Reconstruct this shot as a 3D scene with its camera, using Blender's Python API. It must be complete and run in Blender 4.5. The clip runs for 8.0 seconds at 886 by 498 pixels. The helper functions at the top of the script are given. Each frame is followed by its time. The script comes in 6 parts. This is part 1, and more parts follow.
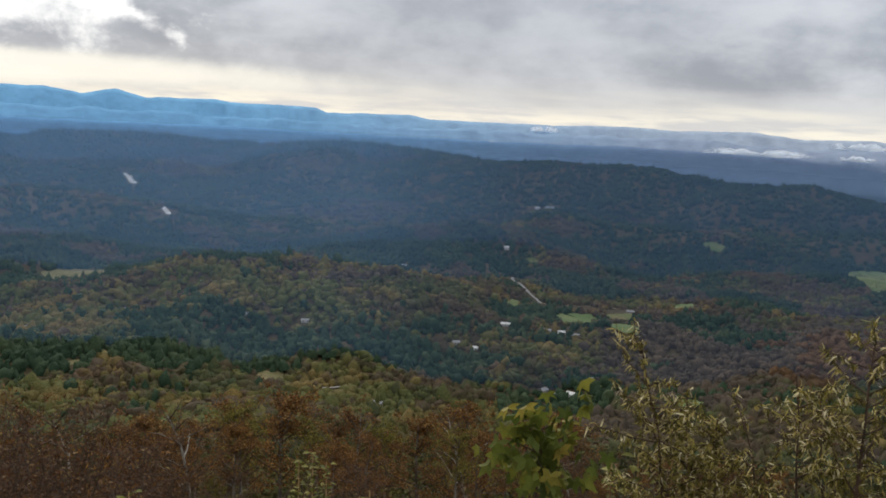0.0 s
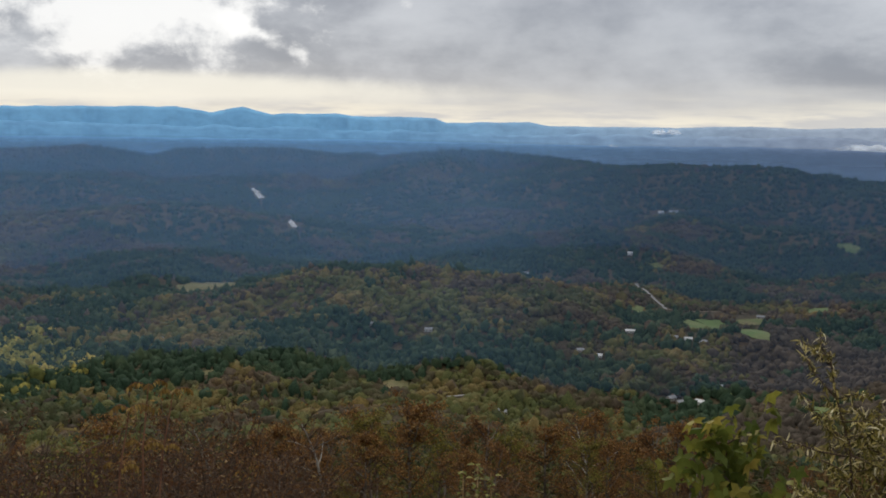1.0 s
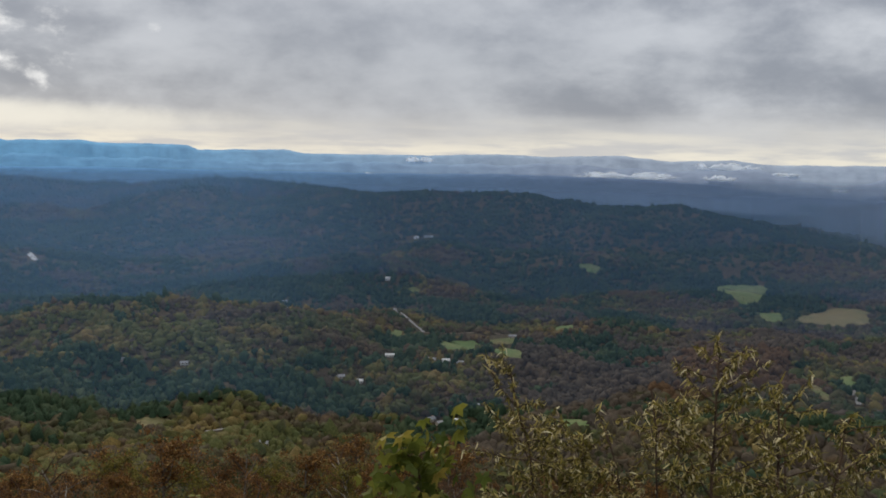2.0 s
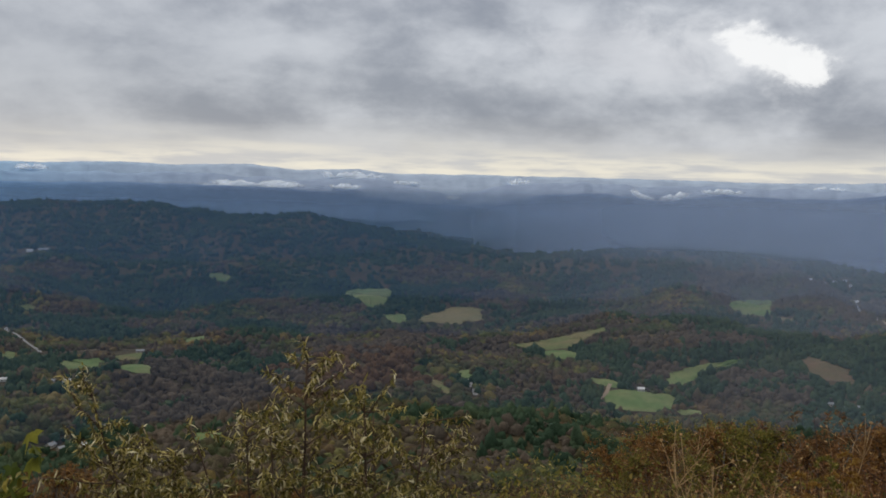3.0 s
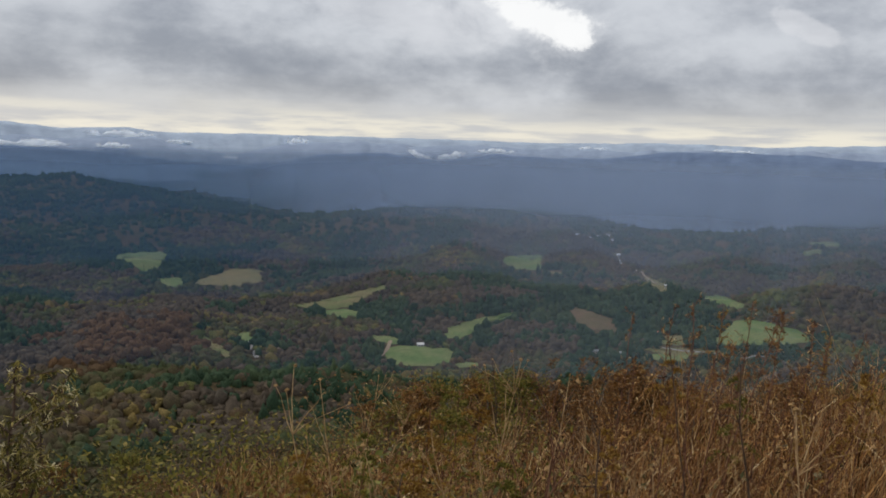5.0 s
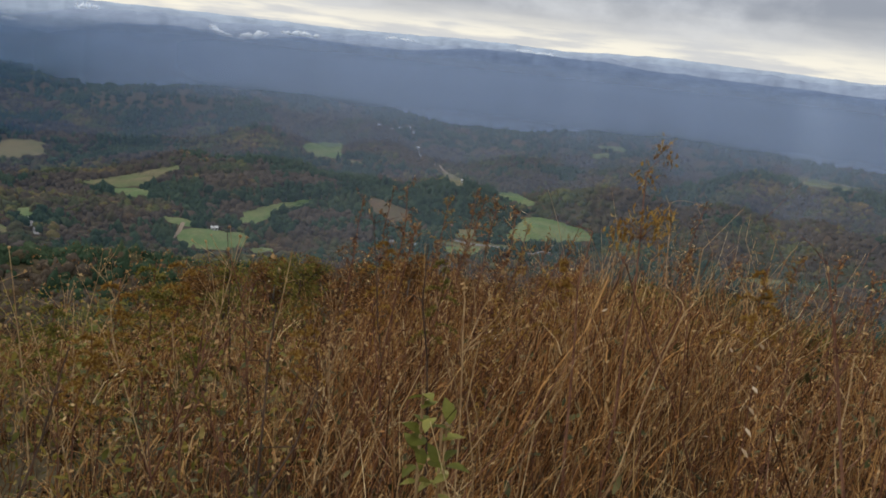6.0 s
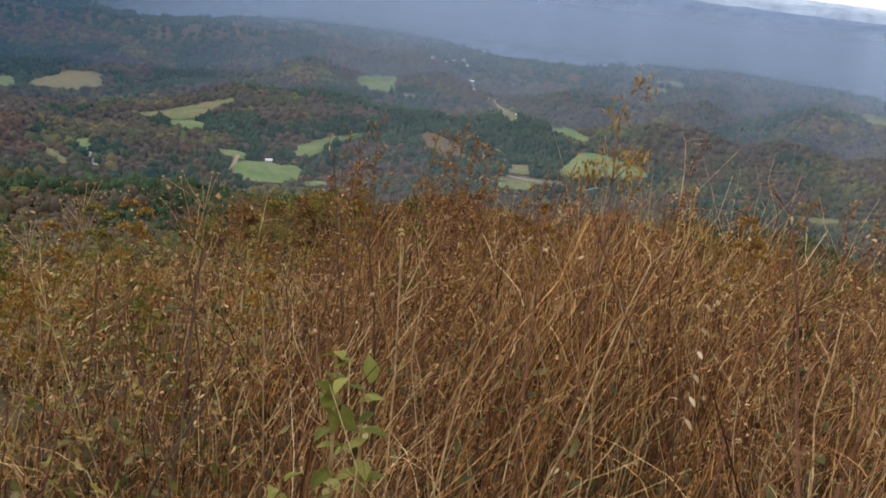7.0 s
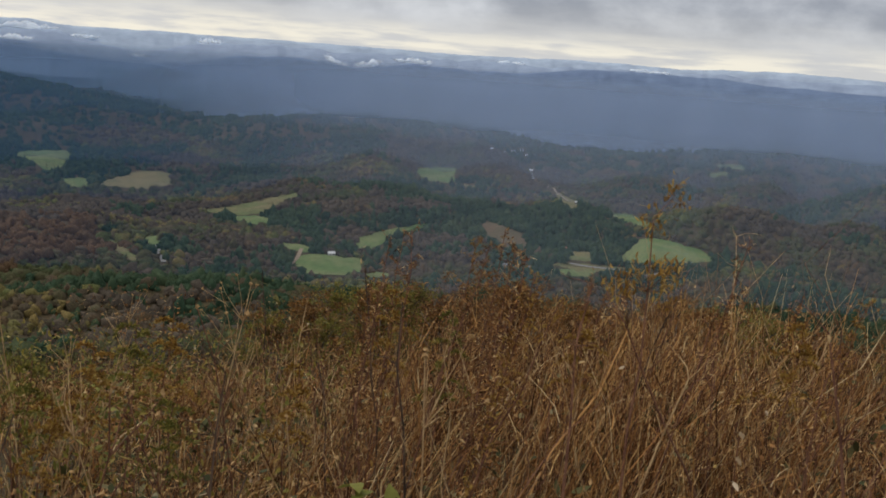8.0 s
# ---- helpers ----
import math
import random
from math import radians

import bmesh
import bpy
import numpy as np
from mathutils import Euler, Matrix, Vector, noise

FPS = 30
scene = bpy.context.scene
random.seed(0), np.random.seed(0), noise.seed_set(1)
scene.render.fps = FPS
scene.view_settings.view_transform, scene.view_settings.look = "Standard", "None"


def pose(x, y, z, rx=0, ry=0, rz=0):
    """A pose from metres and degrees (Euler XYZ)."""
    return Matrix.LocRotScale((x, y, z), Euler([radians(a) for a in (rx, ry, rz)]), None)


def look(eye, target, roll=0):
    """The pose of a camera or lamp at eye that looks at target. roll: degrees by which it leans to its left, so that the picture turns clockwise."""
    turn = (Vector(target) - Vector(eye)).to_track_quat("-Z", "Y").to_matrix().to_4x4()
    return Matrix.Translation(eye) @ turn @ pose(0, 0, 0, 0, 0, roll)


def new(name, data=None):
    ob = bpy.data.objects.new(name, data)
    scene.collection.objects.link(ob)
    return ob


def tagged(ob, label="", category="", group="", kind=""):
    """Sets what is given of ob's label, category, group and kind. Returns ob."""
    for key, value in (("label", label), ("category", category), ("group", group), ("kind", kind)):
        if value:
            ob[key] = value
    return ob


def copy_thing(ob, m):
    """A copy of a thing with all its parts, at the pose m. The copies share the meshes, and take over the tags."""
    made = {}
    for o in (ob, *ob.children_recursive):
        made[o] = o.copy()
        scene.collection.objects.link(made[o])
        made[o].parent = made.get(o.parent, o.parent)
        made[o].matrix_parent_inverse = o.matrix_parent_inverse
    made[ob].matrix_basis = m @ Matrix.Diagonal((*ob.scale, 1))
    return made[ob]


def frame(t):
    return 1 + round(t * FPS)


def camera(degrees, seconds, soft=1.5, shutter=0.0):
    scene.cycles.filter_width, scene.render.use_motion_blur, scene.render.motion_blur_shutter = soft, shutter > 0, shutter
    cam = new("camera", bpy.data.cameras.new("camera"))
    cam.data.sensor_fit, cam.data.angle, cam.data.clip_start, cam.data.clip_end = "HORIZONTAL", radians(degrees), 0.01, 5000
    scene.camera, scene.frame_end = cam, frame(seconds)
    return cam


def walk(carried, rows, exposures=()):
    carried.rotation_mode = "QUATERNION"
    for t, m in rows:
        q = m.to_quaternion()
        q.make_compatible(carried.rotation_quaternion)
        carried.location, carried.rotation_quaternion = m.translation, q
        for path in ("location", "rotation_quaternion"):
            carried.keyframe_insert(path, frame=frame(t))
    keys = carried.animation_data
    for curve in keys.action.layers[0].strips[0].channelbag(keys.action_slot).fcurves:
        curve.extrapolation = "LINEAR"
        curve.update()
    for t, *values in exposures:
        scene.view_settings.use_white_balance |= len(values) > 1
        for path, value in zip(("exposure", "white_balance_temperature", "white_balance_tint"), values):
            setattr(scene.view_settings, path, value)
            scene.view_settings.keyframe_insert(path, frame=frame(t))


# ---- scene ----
cam = camera(47.3, 8.0, soft=1.8)
PATH = [
    (0.0, 0.000, 0.000, 0.000, 0.00, -7.29, -2.95),
    (0.5, -0.122, -0.005, 0.008, 3.09, -7.14, -1.90),
    (1.0, -0.172, -0.042, 0.020, 6.67, -7.06, -0.96),
    (1.2, -0.140, -0.065, 0.023, 6.28, -7.14, -0.83),
    (2.3, 0.075, -0.189, 0.040, -14.01, -4.50, -1.24),
    (2.5, 0.110, -0.212, 0.043, -18.36, -4.44, -1.30),
    (3.0, 0.157, -0.160, 0.037, -27.78, -4.37, -1.43),
    (3.5, 0.305, -0.147, 0.011, -35.13, -4.59, -0.85),
    (4.0, 0.382, -0.127, -0.017, -39.68, -4.91, -0.31),
    (5.3, 0.819, -0.324, -0.045, -40.91, -7.38, -2.74),
    (5.5, 0.886, -0.354, -0.049, -43.76, -8.62, -3.81),
    (6.0, 0.953, -0.427, -0.073, -51.02, -11.88, -6.21),
    (6.5, 1.086, -0.485, -0.079, -50.00, -15.77, -6.67),
    (7.0, 1.281, -0.493, -0.071, -47.95, -15.90, -6.21),
    (7.5, 1.381, -0.478, -0.061, -47.90, -14.34, -6.42),
    (8.0, 1.387, -0.500, -0.016, -44.80, -11.13, -4.23),
]
walk(cam, [(t, pose(x, y, z, 90 + pitch, roll, yaw)) for t, x, y, z, yaw, pitch, roll in PATH],
     exposures=[(0.0, 0.12), (0.5, 0.2), (1.0, -0.05), (1.2, -0.08), (2.3, -0.12), (4.0, -0.05), (5.8, -0.05), (6.4, 0.7), (7.2, 0.75), (7.6, 0.22), (8.0, 0.03)])


# ---- small tools ----
def bearing_way(az, el=0.0):
    """Unit vector of a bearing (degrees, positive to the left of north) and a height angle."""
    a, e = math.radians(az), math.radians(el)
    return Vector((-math.sin(a) * math.cos(e), math.cos(a) * math.cos(e), math.sin(e)))


_tables = np.random.RandomState(5).rand(6, 256, 256)


def value_noise(x, y, k=0):
    xi, yi = np.floor(x).astype(int), np.floor(y).astype(int)
    u, v = x - xi, y - yi
    u, v = u * u * (3 - 2 * u), v * v * (3 - 2 * v)
    tab = _tables[k]
    a, b = tab[xi % 256, yi % 256], tab[(xi + 1) % 256, yi % 256]
    c, d = tab[xi % 256, (yi + 1) % 256], tab[(xi + 1) % 256, (yi + 1) % 256]
    return (a * (1 - u) + b * u) * (1 - v) + (c * (1 - u) + d * u) * v - 0.5


def fbm(x, y, size, octaves=4, k=0):
    total, amp = 0.0, 1.0
    for i in range(octaves):
        total = total + amp * value_noise(x / size + 17.3 * i, y / size - 9.1 * i, (k + i) % 6)
        size, amp = size * 0.5, amp * 0.5
    return total


def mesh_from(name, verts, faces, mat=None, smooth=False):
    """One mesh from numpy arrays; all the faces have the same number of corners."""
    me = bpy.data.meshes.new(name)
    n, k = faces.shape
    me.vertices.add(len(verts))
    me.vertices.foreach_set("co", np.asarray(verts, dtype=np.float32).ravel())
    me.loops.add(n * k)
    me.loops.foreach_set("vertex_index", np.asarray(faces, dtype=np.int32).ravel())
    me.polygons.add(n)
    me.polygons.foreach_set("loop_start", np.arange(0, n * k, k, dtype=np.int32))
    me.polygons.foreach_set("loop_total", np.full(n, k, dtype=np.int32))
    if smooth:
        me.polygons.foreach_set("use_smooth", np.ones(n, dtype=bool))
    me.update(calc_edges=True)
    if mat:
        me.materials.append(mat)
    return me


def part(name, bm, mat, parent, label=""):
    me = bpy.data.meshes.new(name)
    bm.to_mesh(me)
    bm.free()
    me.materials.append(mat)
    ob = new(name, me)
    ob.parent = parent
    return tagged(ob, label)


# ---- sky and light ----
SUN_AZ, SUN_EL = 16.0, 34.0


def build_world():
    w = bpy.data.worlds.new("overcast_sky")
    scene.world = w
    w.use_nodes = True
    nt = w.node_tree
    nt.nodes.clear()
    N, L = nt.nodes.new, nt.links.new

    def math_node(op, a, b=None, c=None, clamp=False):
        n = N("ShaderNodeMath")
        n.operation, n.use_clamp = op, clamp
        for i, s in enumerate((a, b, c)):
            if s is None:
                continue
            if isinstance(s, (int, float)):
                n.inputs[i].default_value = s
            else:
                L(s, n.inputs[i])
        return n.outputs[0]

    def smooth(v, lo, hi):
        n = N("ShaderNodeMapRange")
        n.interpolation_type = "SMOOTHSTEP"
        L(v, n.inputs[0])
        n.inputs[1].default_value, n.inputs[2].default_value = lo, hi
        return n.outputs[0]

    def mix(fac, a, b):
        n = N("ShaderNodeMix")
        n.data_type = "RGBA"
        n.inputs["Factor"].default_value = 1.0
        if isinstance(fac, (int, float)):
            n.inputs[0].default_value = fac
        else:
            L(fac, n.inputs[0])
        for s, i in ((a, 6), (b, 7)):
            if isinstance(s, tuple):
                n.inputs[i].default_value = (*s, 1)
            else:
                L(s, n.inputs[i])
        return n.outputs[2]

    def mix_mul(a, c):
        n = N("ShaderNodeVectorMath")
        n.operation = "MULTIPLY"
        L(a, n.inputs[0])
        n.inputs[1].default_value = c
        return n.outputs[0]

    def noise_tex(vec, scale, detail, rough, dist=0.0):
        n = N("ShaderNodeTexNoise")
        L(vec, n.inputs["Vector"])
        n.inputs["Scale"].default_value, n.inputs["Detail"].default_value = scale, detail
        n.inputs["Roughness"].default_value, n.inputs["Distortion"].default_value = rough, dist
        return n.outputs[0]

    tc = N("ShaderNodeTexCoord")
    sep = N("ShaderNodeSeparateXYZ")
    L(tc.outputs["Generated"], sep.inputs[0])
    x, y, z = sep.outputs
    zc = math_node("MAXIMUM", z, 0.0)
    # the clouds lie in a flat deck overhead, so that they crowd together towards the horizon
    k = math_node("ADD", zc, 0.075)
    comb = N("ShaderNodeCombineXYZ")
    L(math_node("DIVIDE", x, k), comb.inputs[0])
    L(math_node("DIVIDE", y, k), comb.inputs[1])
    deck = comb.outputs[0]
    comb2 = N("ShaderNodeCombineXYZ")
    L(math_node("MULTIPLY", x, 1.0), comb2.inputs[0])
    L(math_node("MULTIPLY", y, 1.0), comb2.inputs[1])
    L(math_node("MULTIPLY", z, 2.0), comb2.inputs[2])
    billow = comb2.outputs[0]

    comb3 = N("ShaderNodeCombineXYZ")
    L(x, comb3.inputs[0])
    L(y, comb3.inputs[1])
    L(math_node("MULTIPLY", z, 9.0), comb3.inputs[2])
    layers = noise_tex(comb3.outputs[0], 5.0, 5, 0.5, 0.0)
    streaks = noise_tex(comb3.outputs[0], 11.0, 5, 0.55, 0.0)

    n1 = noise_tex(deck, 0.45, 4, 0.5, 0.0)
    n2 = noise_tex(billow, 4.6, 8, 0.50, 0.15)
    comb4 = N("ShaderNodeCombineXYZ")
    L(x, comb4.inputs[0])
    L(y, comb4.inputs[1])
    L(math_node("MULTIPLY", z, 1.5), comb4.inputs[2])
    n3 = noise_tex(comb4.outputs[0], 15.0, 9, 0.6, 0.2)
    comb5 = N("ShaderNodeCombineXYZ")
    L(x, comb5.inputs[0])
    L(y, comb5.inputs[1])
    L(math_node("MULTIPLY", z, 2.2), comb5.inputs[2])
    puffs = noise_tex(comb5.outputs[0], 8.5, 9, 0.56, 0.1)
    s = math_node("ADD", math_node("MULTIPLY", n1, 0.12), math_node("MULTIPLY", n2, 0.42))
    s = math_node("ADD", s, math_node("MULTIPLY", puffs, 0.46))
    s = math_node("ADD", s, math_node("MULTIPLY", math_node("SUBTRACT", n3, 0.5), 0.22))
    # a heavier bank runs along the middle of the deck
    bank = math_node("MULTIPLY", smooth(z, 0.030, 0.052), math_node("SUBTRACT", 1.0, smooth(z, 0.066, 0.100)))
    s = math_node("SUBTRACT", s, math_node("MULTIPLY", bank, 0.035))
    light = smooth(s, 0.36, 0.64)
    cloud = mix(light, (0.29, 0.315, 0.375), (0.66, 0.685, 0.735))

    # thin, brightly lit edge of the deck over the horizon, with small cumulus heads in it
    wob = math_node("MULTIPLY", math_node("SUBTRACT", layers, 0.5), 0.045)
    zz = math_node("ADD", z, wob)
    band = math_node("SUBTRACT", 1.0, smooth(zz, 0.010, 0.058))
    low = math_node("SUBTRACT", 1.0, smooth(zz, 0.0, 0.034))
    heads = math_node("MULTIPLY", smooth(streaks, 0.36, 0.60), low)
    warm = mix(heads, (0.63, 0.635, 0.64), (0.95, 0.90, 0.77))
    cloud = mix(math_node("MULTIPLY", band, 0.92), cloud, warm)

    # torn openings in the deck where brighter cloud shows through
    def along(v):
        dot = N("ShaderNodeVectorMath")
        dot.operation = "DOT_PRODUCT"
        L(tc.outputs["Generated"], dot.inputs[0])
        dot.inputs[1].default_value = v
        return dot.outputs["Value"]

    def opening(az, el, wide, high, tilt, gain, col, base, lo=0.0, hi=0.95, ragged=1.0):
        """An uneven oval of half size wide by high degrees; tilt turns it (degrees, east end up)."""
        d = bearing_way(az, el)
        e, t = d.cross(Vector((0, 0, 1))).normalized(), math.radians(tilt)
        u = d.cross(e) * -1
        a = math_node("DIVIDE", along(e * math.cos(t) + u * math.sin(t)), math.radians(wide))
        b = math_node("DIVIDE", along(u * math.cos(t) - e * math.sin(t)), math.radians(high))
        v = math_node("SQRT", math_node("ADD", math_node("MULTIPLY", a, a), math_node("MULTIPLY", b, b)))
        v = math_node("SUBTRACT", 1.0, v)
        v = math_node("ADD", v, math_node("MULTIPLY", math_node("SUBTRACT", n3, 0.5), 1.5 * ragged))
        v = math_node("ADD", v, math_node("MULTIPLY", math_node("SUBTRACT", n2, 0.5), 1.1 * ragged))
        v = math_node("MULTIPLY", smooth(v, lo, hi), smooth(along(d), 0.7, 0.75))
        return mix(math_node("MULTIPLY", v, gain), base, col)

    cloud = opening(-2.0, 5.5, 17.0, 4.5, 0, 0.42, (0.32, 0.345, 0.405), cloud, -0.3, 0.9)
    cloud = opening(24.0, 6.2, 11.5, 3.6, -4, 0.92, (1.0, 1.0, 1.0), cloud, 0.0, 0.62, 1.7)
    cloud = opening(16.6, 4.6, 3.6, 1.0, -24, 0.95, (1.05, 1.05, 1.05), cloud, 0.05, 0.6, 1.6)
    cloud = opening(-38.5, 6.6, 5.5, 1.6, -8, 0.6, (0.74, 0.75, 0.79), cloud, -0.2, 0.8)
    cloud = opening(-44.4, 6.6, 5.0, 1.6, -17, 0.6, (0.86, 0.87, 0.90), cloud, -0.2, 0.9, 1.7)
    cloud = opening(-45.8, 6.35, 2.9, 1.05, -21, 0.95, (1.04, 1.04, 1.04), cloud, 0.06, 0.60, 2.6)
    cloud = opening(-47.3, 5.7, 1.4, 0.7, -28, 0.85, (1.04, 1.04, 1.04), cloud, 0.16, 0.5, 2.0)
    cloud = opening(22.0, 1.7, 22.0, 1.15, 0, 0.75, (0.97, 0.94, 0.84), cloud, 0.0, 0.6, 0.4)
    cloud = opening(-60.0, 6.0, 2.4, 0.8, -24, 0.35, (0.86, 0.86, 0.89), cloud, 0.1, 0.4)

    sky = N("ShaderNodeTexSky")
    sky.sky_type, sky.sun_disc = "NISHITA", False
    sky.sun_elevation, sky.sun_rotation = math.radians(SUN_EL), math.radians(-SUN_AZ)
    # an overcast deck is about three times as bright overhead as near the horizon
    zen = N("ShaderNodeVectorMath")
    zen.operation = "SCALE"
    L(cloud, zen.inputs[0])
    L(math_node("ADD", 1.0, math_node("MULTIPLY", smooth(z, 0.16, 0.8), 1.0)), zen.inputs["Scale"])
    cloud = mix(math_node("MULTIPLY", smooth(z, 0.16, 0.6), 1.0), zen.outputs[0], mix_mul(zen.outputs[0], (1.07, 1.0, 0.86)))
    clear = N("ShaderNodeVectorMath")
    clear.operation = "SCALE"
    L(sky.outputs[0], clear.inputs[0])
    clear.inputs["Scale"].default_value = 0.10
    col = mix(0.93, clear.outputs[0], cloud)
    bg = N("ShaderNodeBackground")
    L(col, bg.inputs[0])
    bg.inputs[1].default_value = 1.0
    out = N("ShaderNodeOutputWorld")
    L(bg.outputs[0], out.inputs[0])


build_world()
sun_data = bpy.data.lights.new("sun", "SUN")
sun_data.energy, sun_data.angle, sun_data.color = 1.4, math.radians(14), (1.0, 0.94, 0.84)
sun = new("sun", sun_data)
sun.matrix_world = look(bearing_way(SUN_AZ, SUN_EL) * 50, (0, 0, 0))


# ---- materials ----
class Mat:
    """A small writer of node materials."""

    def __init__(self, name, rough=0.8, spec=0.3, clear=False):
        self.m = bpy.data.materials.new(name)
        self.m.use_nodes = True
        self.nt = self.m.node_tree
        if clear:
            self.nt.nodes.clear()
            self.geo = self.nt.nodes.new("ShaderNodeNewGeometry")
            self.tc = self.nt.nodes.new("ShaderNodeTexCoord")
            return
        self.bsdf = self.nt.nodes["Principled BSDF"]
        self.bsdf.inputs["Roughness"].default_value = rough
        self.bsdf.inputs["Specular IOR Level"].default_value = spec
        self.geo = self.nt.nodes.new("ShaderNodeNewGeometry")
        self.obj = self.nt.nodes.new("ShaderNodeObjectInfo")
        self.tc = self.nt.nodes.new("ShaderNodeTexCoord")

    def noise(self, scale, detail=4, rough=0.55, vec=None, stretch=None):
        n = self.nt.nodes.new("ShaderNodeTexNoise")
        n.inputs["Scale"].default_value, n.inputs["Detail"].default_value = scale, detail
        n.inputs["Roughness"].default_value = rough
        v = vec or self.geo.outputs["Position"]
        if stretch:
            mp = self.nt.nodes.new("ShaderNodeMapping")
            mp.inputs["Scale"].default_value = stretch
            self.nt.links.new(v, mp.inputs[0])
            v = mp.outputs[0]
        self.nt.links.new(v, n.inputs["Vector"])
        return n.outputs[0]

    def ramp(self, fac, *stops, constant=False):
        n = self.nt.nodes.new("ShaderNodeValToRGB")
        el = n.color_ramp.elements
        while len(el) < len(stops):
            el.new(0.5)
        for e, (p, c) in zip(el, stops):
            e.position, e.color = p, (*c, 1)
        if constant:
            n.color_ramp.interpolation = "CONSTANT"
        self.nt.links.new(fac, n.inputs[0])
        return n.outputs[0]

    def mix(self, fac, a, b, kind="MIX"):
        n = self.nt.nodes.new("ShaderNodeMix")
        n.data_type, n.blend_type = "RGBA", kind
        for s, i in ((fac, 0), (a, 6), (b, 7)):
            if isinstance(s, (int, float)):
                n.inputs[i].default_value = s
            elif isinstance(s, tuple):
                n.inputs[i].default_value = (*s, 1)
            else:
                self.nt.links.new(s, n.inputs[i])
        return n.outputs[2]

    def calc(self, op, a, b=0.0, clamp=False):
        n = self.nt.nodes.new("ShaderNodeMath")
        n.operation, n.use_clamp = op, clamp
        for s, i in ((a, 0), (b, 1)):
            if isinstance(s, (int, float)):
                n.inputs[i].default_value = s
            else:
                self.nt.links.new(s, n.inputs[i])
        return n.outputs[0]

    def smooth(self, v, lo, hi):
        n = self.nt.nodes.new("ShaderNodeMapRange")
        n.interpolation_type = "SMOOTHSTEP"
        self.nt.links.new(v, n.inputs[0])
        n.inputs[1].default_value, n.inputs[2].default_value = lo, hi
        return n.outputs[0]

    def colour(self, c):
        if isinstance(c, tuple):
            self.bsdf.inputs["Base Color"].default_value = (*c, 1)
        else:
            self.nt.links.new(c, self.bsdf.inputs["Base Color"])
        return self

    def lit_through(self, share):
        """Thin leaves let some light through from behind."""
        out = self.nt.nodes["Material Output"]
        thin, mx = self.nt.nodes.new("ShaderNodeBsdfTranslucent"), self.nt.nodes.new("ShaderNodeMixShader")
        base = self.bsdf.inputs["Base Color"]
        if base.links:
            self.nt.links.new(base.links[0].from_socket, thin.inputs[0])
        mx.inputs[0].default_value = share
        self.nt.links.new(self.bsdf.outputs[0], mx.inputs[1])
        self.nt.links.new(thin.outputs[0], mx.inputs[2])
        self.nt.links.new(mx.outputs[0], out.inputs[0])
        return self

    def bump(self, h, strength, dist):
        n = self.nt.nodes.new("ShaderNodeBump")
        n.inputs["Strength"].default_value, n.inputs["Distance"].default_value = strength, dist
        self.nt.links.new(h, n.inputs["Height"])
        self.nt.links.new(n.outputs[0], self.bsdf.inputs["Normal"])
        return self


def leafy(name, stops, grain=0.35, scale=0.5):
    """Foliage: each tree or leaf its own hue, mottled."""
    m = Mat(name, 0.85, 0.05)
    stand = m.smooth(m.noise(0.011, 5, 0.62), 0.33, 0.67)
    f = m.calc("ADD", m.calc("MULTIPLY", stand, 0.72), m.calc("MULTIPLY", m.geo.outputs["Random Per Island"], 0.28))
    tint = m.ramp(f, *stops)
    g = m.noise(scale, 3, 0.6)
    m.colour(m.mix(1.0, tint, m.ramp(g, (0.3, (1 - grain,) * 3), (0.7, (1 + grain,) * 3)), "MULTIPLY"))
    return m.m


def ground_material():
    m = Mat("forest_floor", 0.95, 0.1)
    patch = m.noise(0.012, 5, 0.6)
    fine = m.noise(0.35, 5, 0.65)
    leaf = m.noise(14.0, 4, 0.6)
    c = m.ramp(patch, (0.35, (0.056, 0.052, 0.030)), (0.55, (0.074, 0.058, 0.035)), (0.7, (0.094, 0.066, 0.038)))
    c = m.mix(1.0, c, m.ramp(fine, (0.3, (0.65, 0.65, 0.65)), (0.7, (1.3, 1.3, 1.3))), "MULTIPLY")
    c = m.mix(1.0, c, m.ramp(leaf, (0.3, (0.6, 0.6, 0.6)), (0.7, (1.4, 1.35, 1.3))), "MULTIPLY")
    m.colour(c).bump(leaf, 0.6, 0.03)
    return m.m


def meadow_material(name, a, b):
    m = Mat(name, 0.9, 0.15)
    big = m.noise(0.02, 4, 0.6)
    rows = m.noise(0.12, 6, 0.7, stretch=(1, 2.5, 1))
    c = m.mix(m.smooth(big, 0.38, 0.62), a, b)
    m.colour(m.mix(1.0, c, m.ramp(rows, (0.3, (0.66, 0.68, 0.66)), (0.7, (1.3, 1.28, 1.25))), "MULTIPLY"))
    return m.m


MAT_GROUND = ground_material()
MAT_GREEN = meadow_material("pasture_green", (0.088, 0.140, 0.048), (0.135, 0.160, 0.068))
MAT_TAN = meadow_material("pasture_dry", (0.175, 0.145, 0.075), (0.125, 0.122, 0.060))
MAT_SCRUB = meadow_material("scrub_slope", (0.105, 0.072, 0.046), (0.085, 0.070, 0.040))
MAT_OLIVE = meadow_material("pasture_olive", (0.105, 0.125, 0.050), (0.150, 0.132, 0.066))
MAT_PINE = leafy("pine_crowns", [(0.0, (0.019, 0.037, 0.023)), (0.55, (0.030, 0.052, 0.030)), (1.0, (0.050, 0.068, 0.035))], 0.5, 0.8)
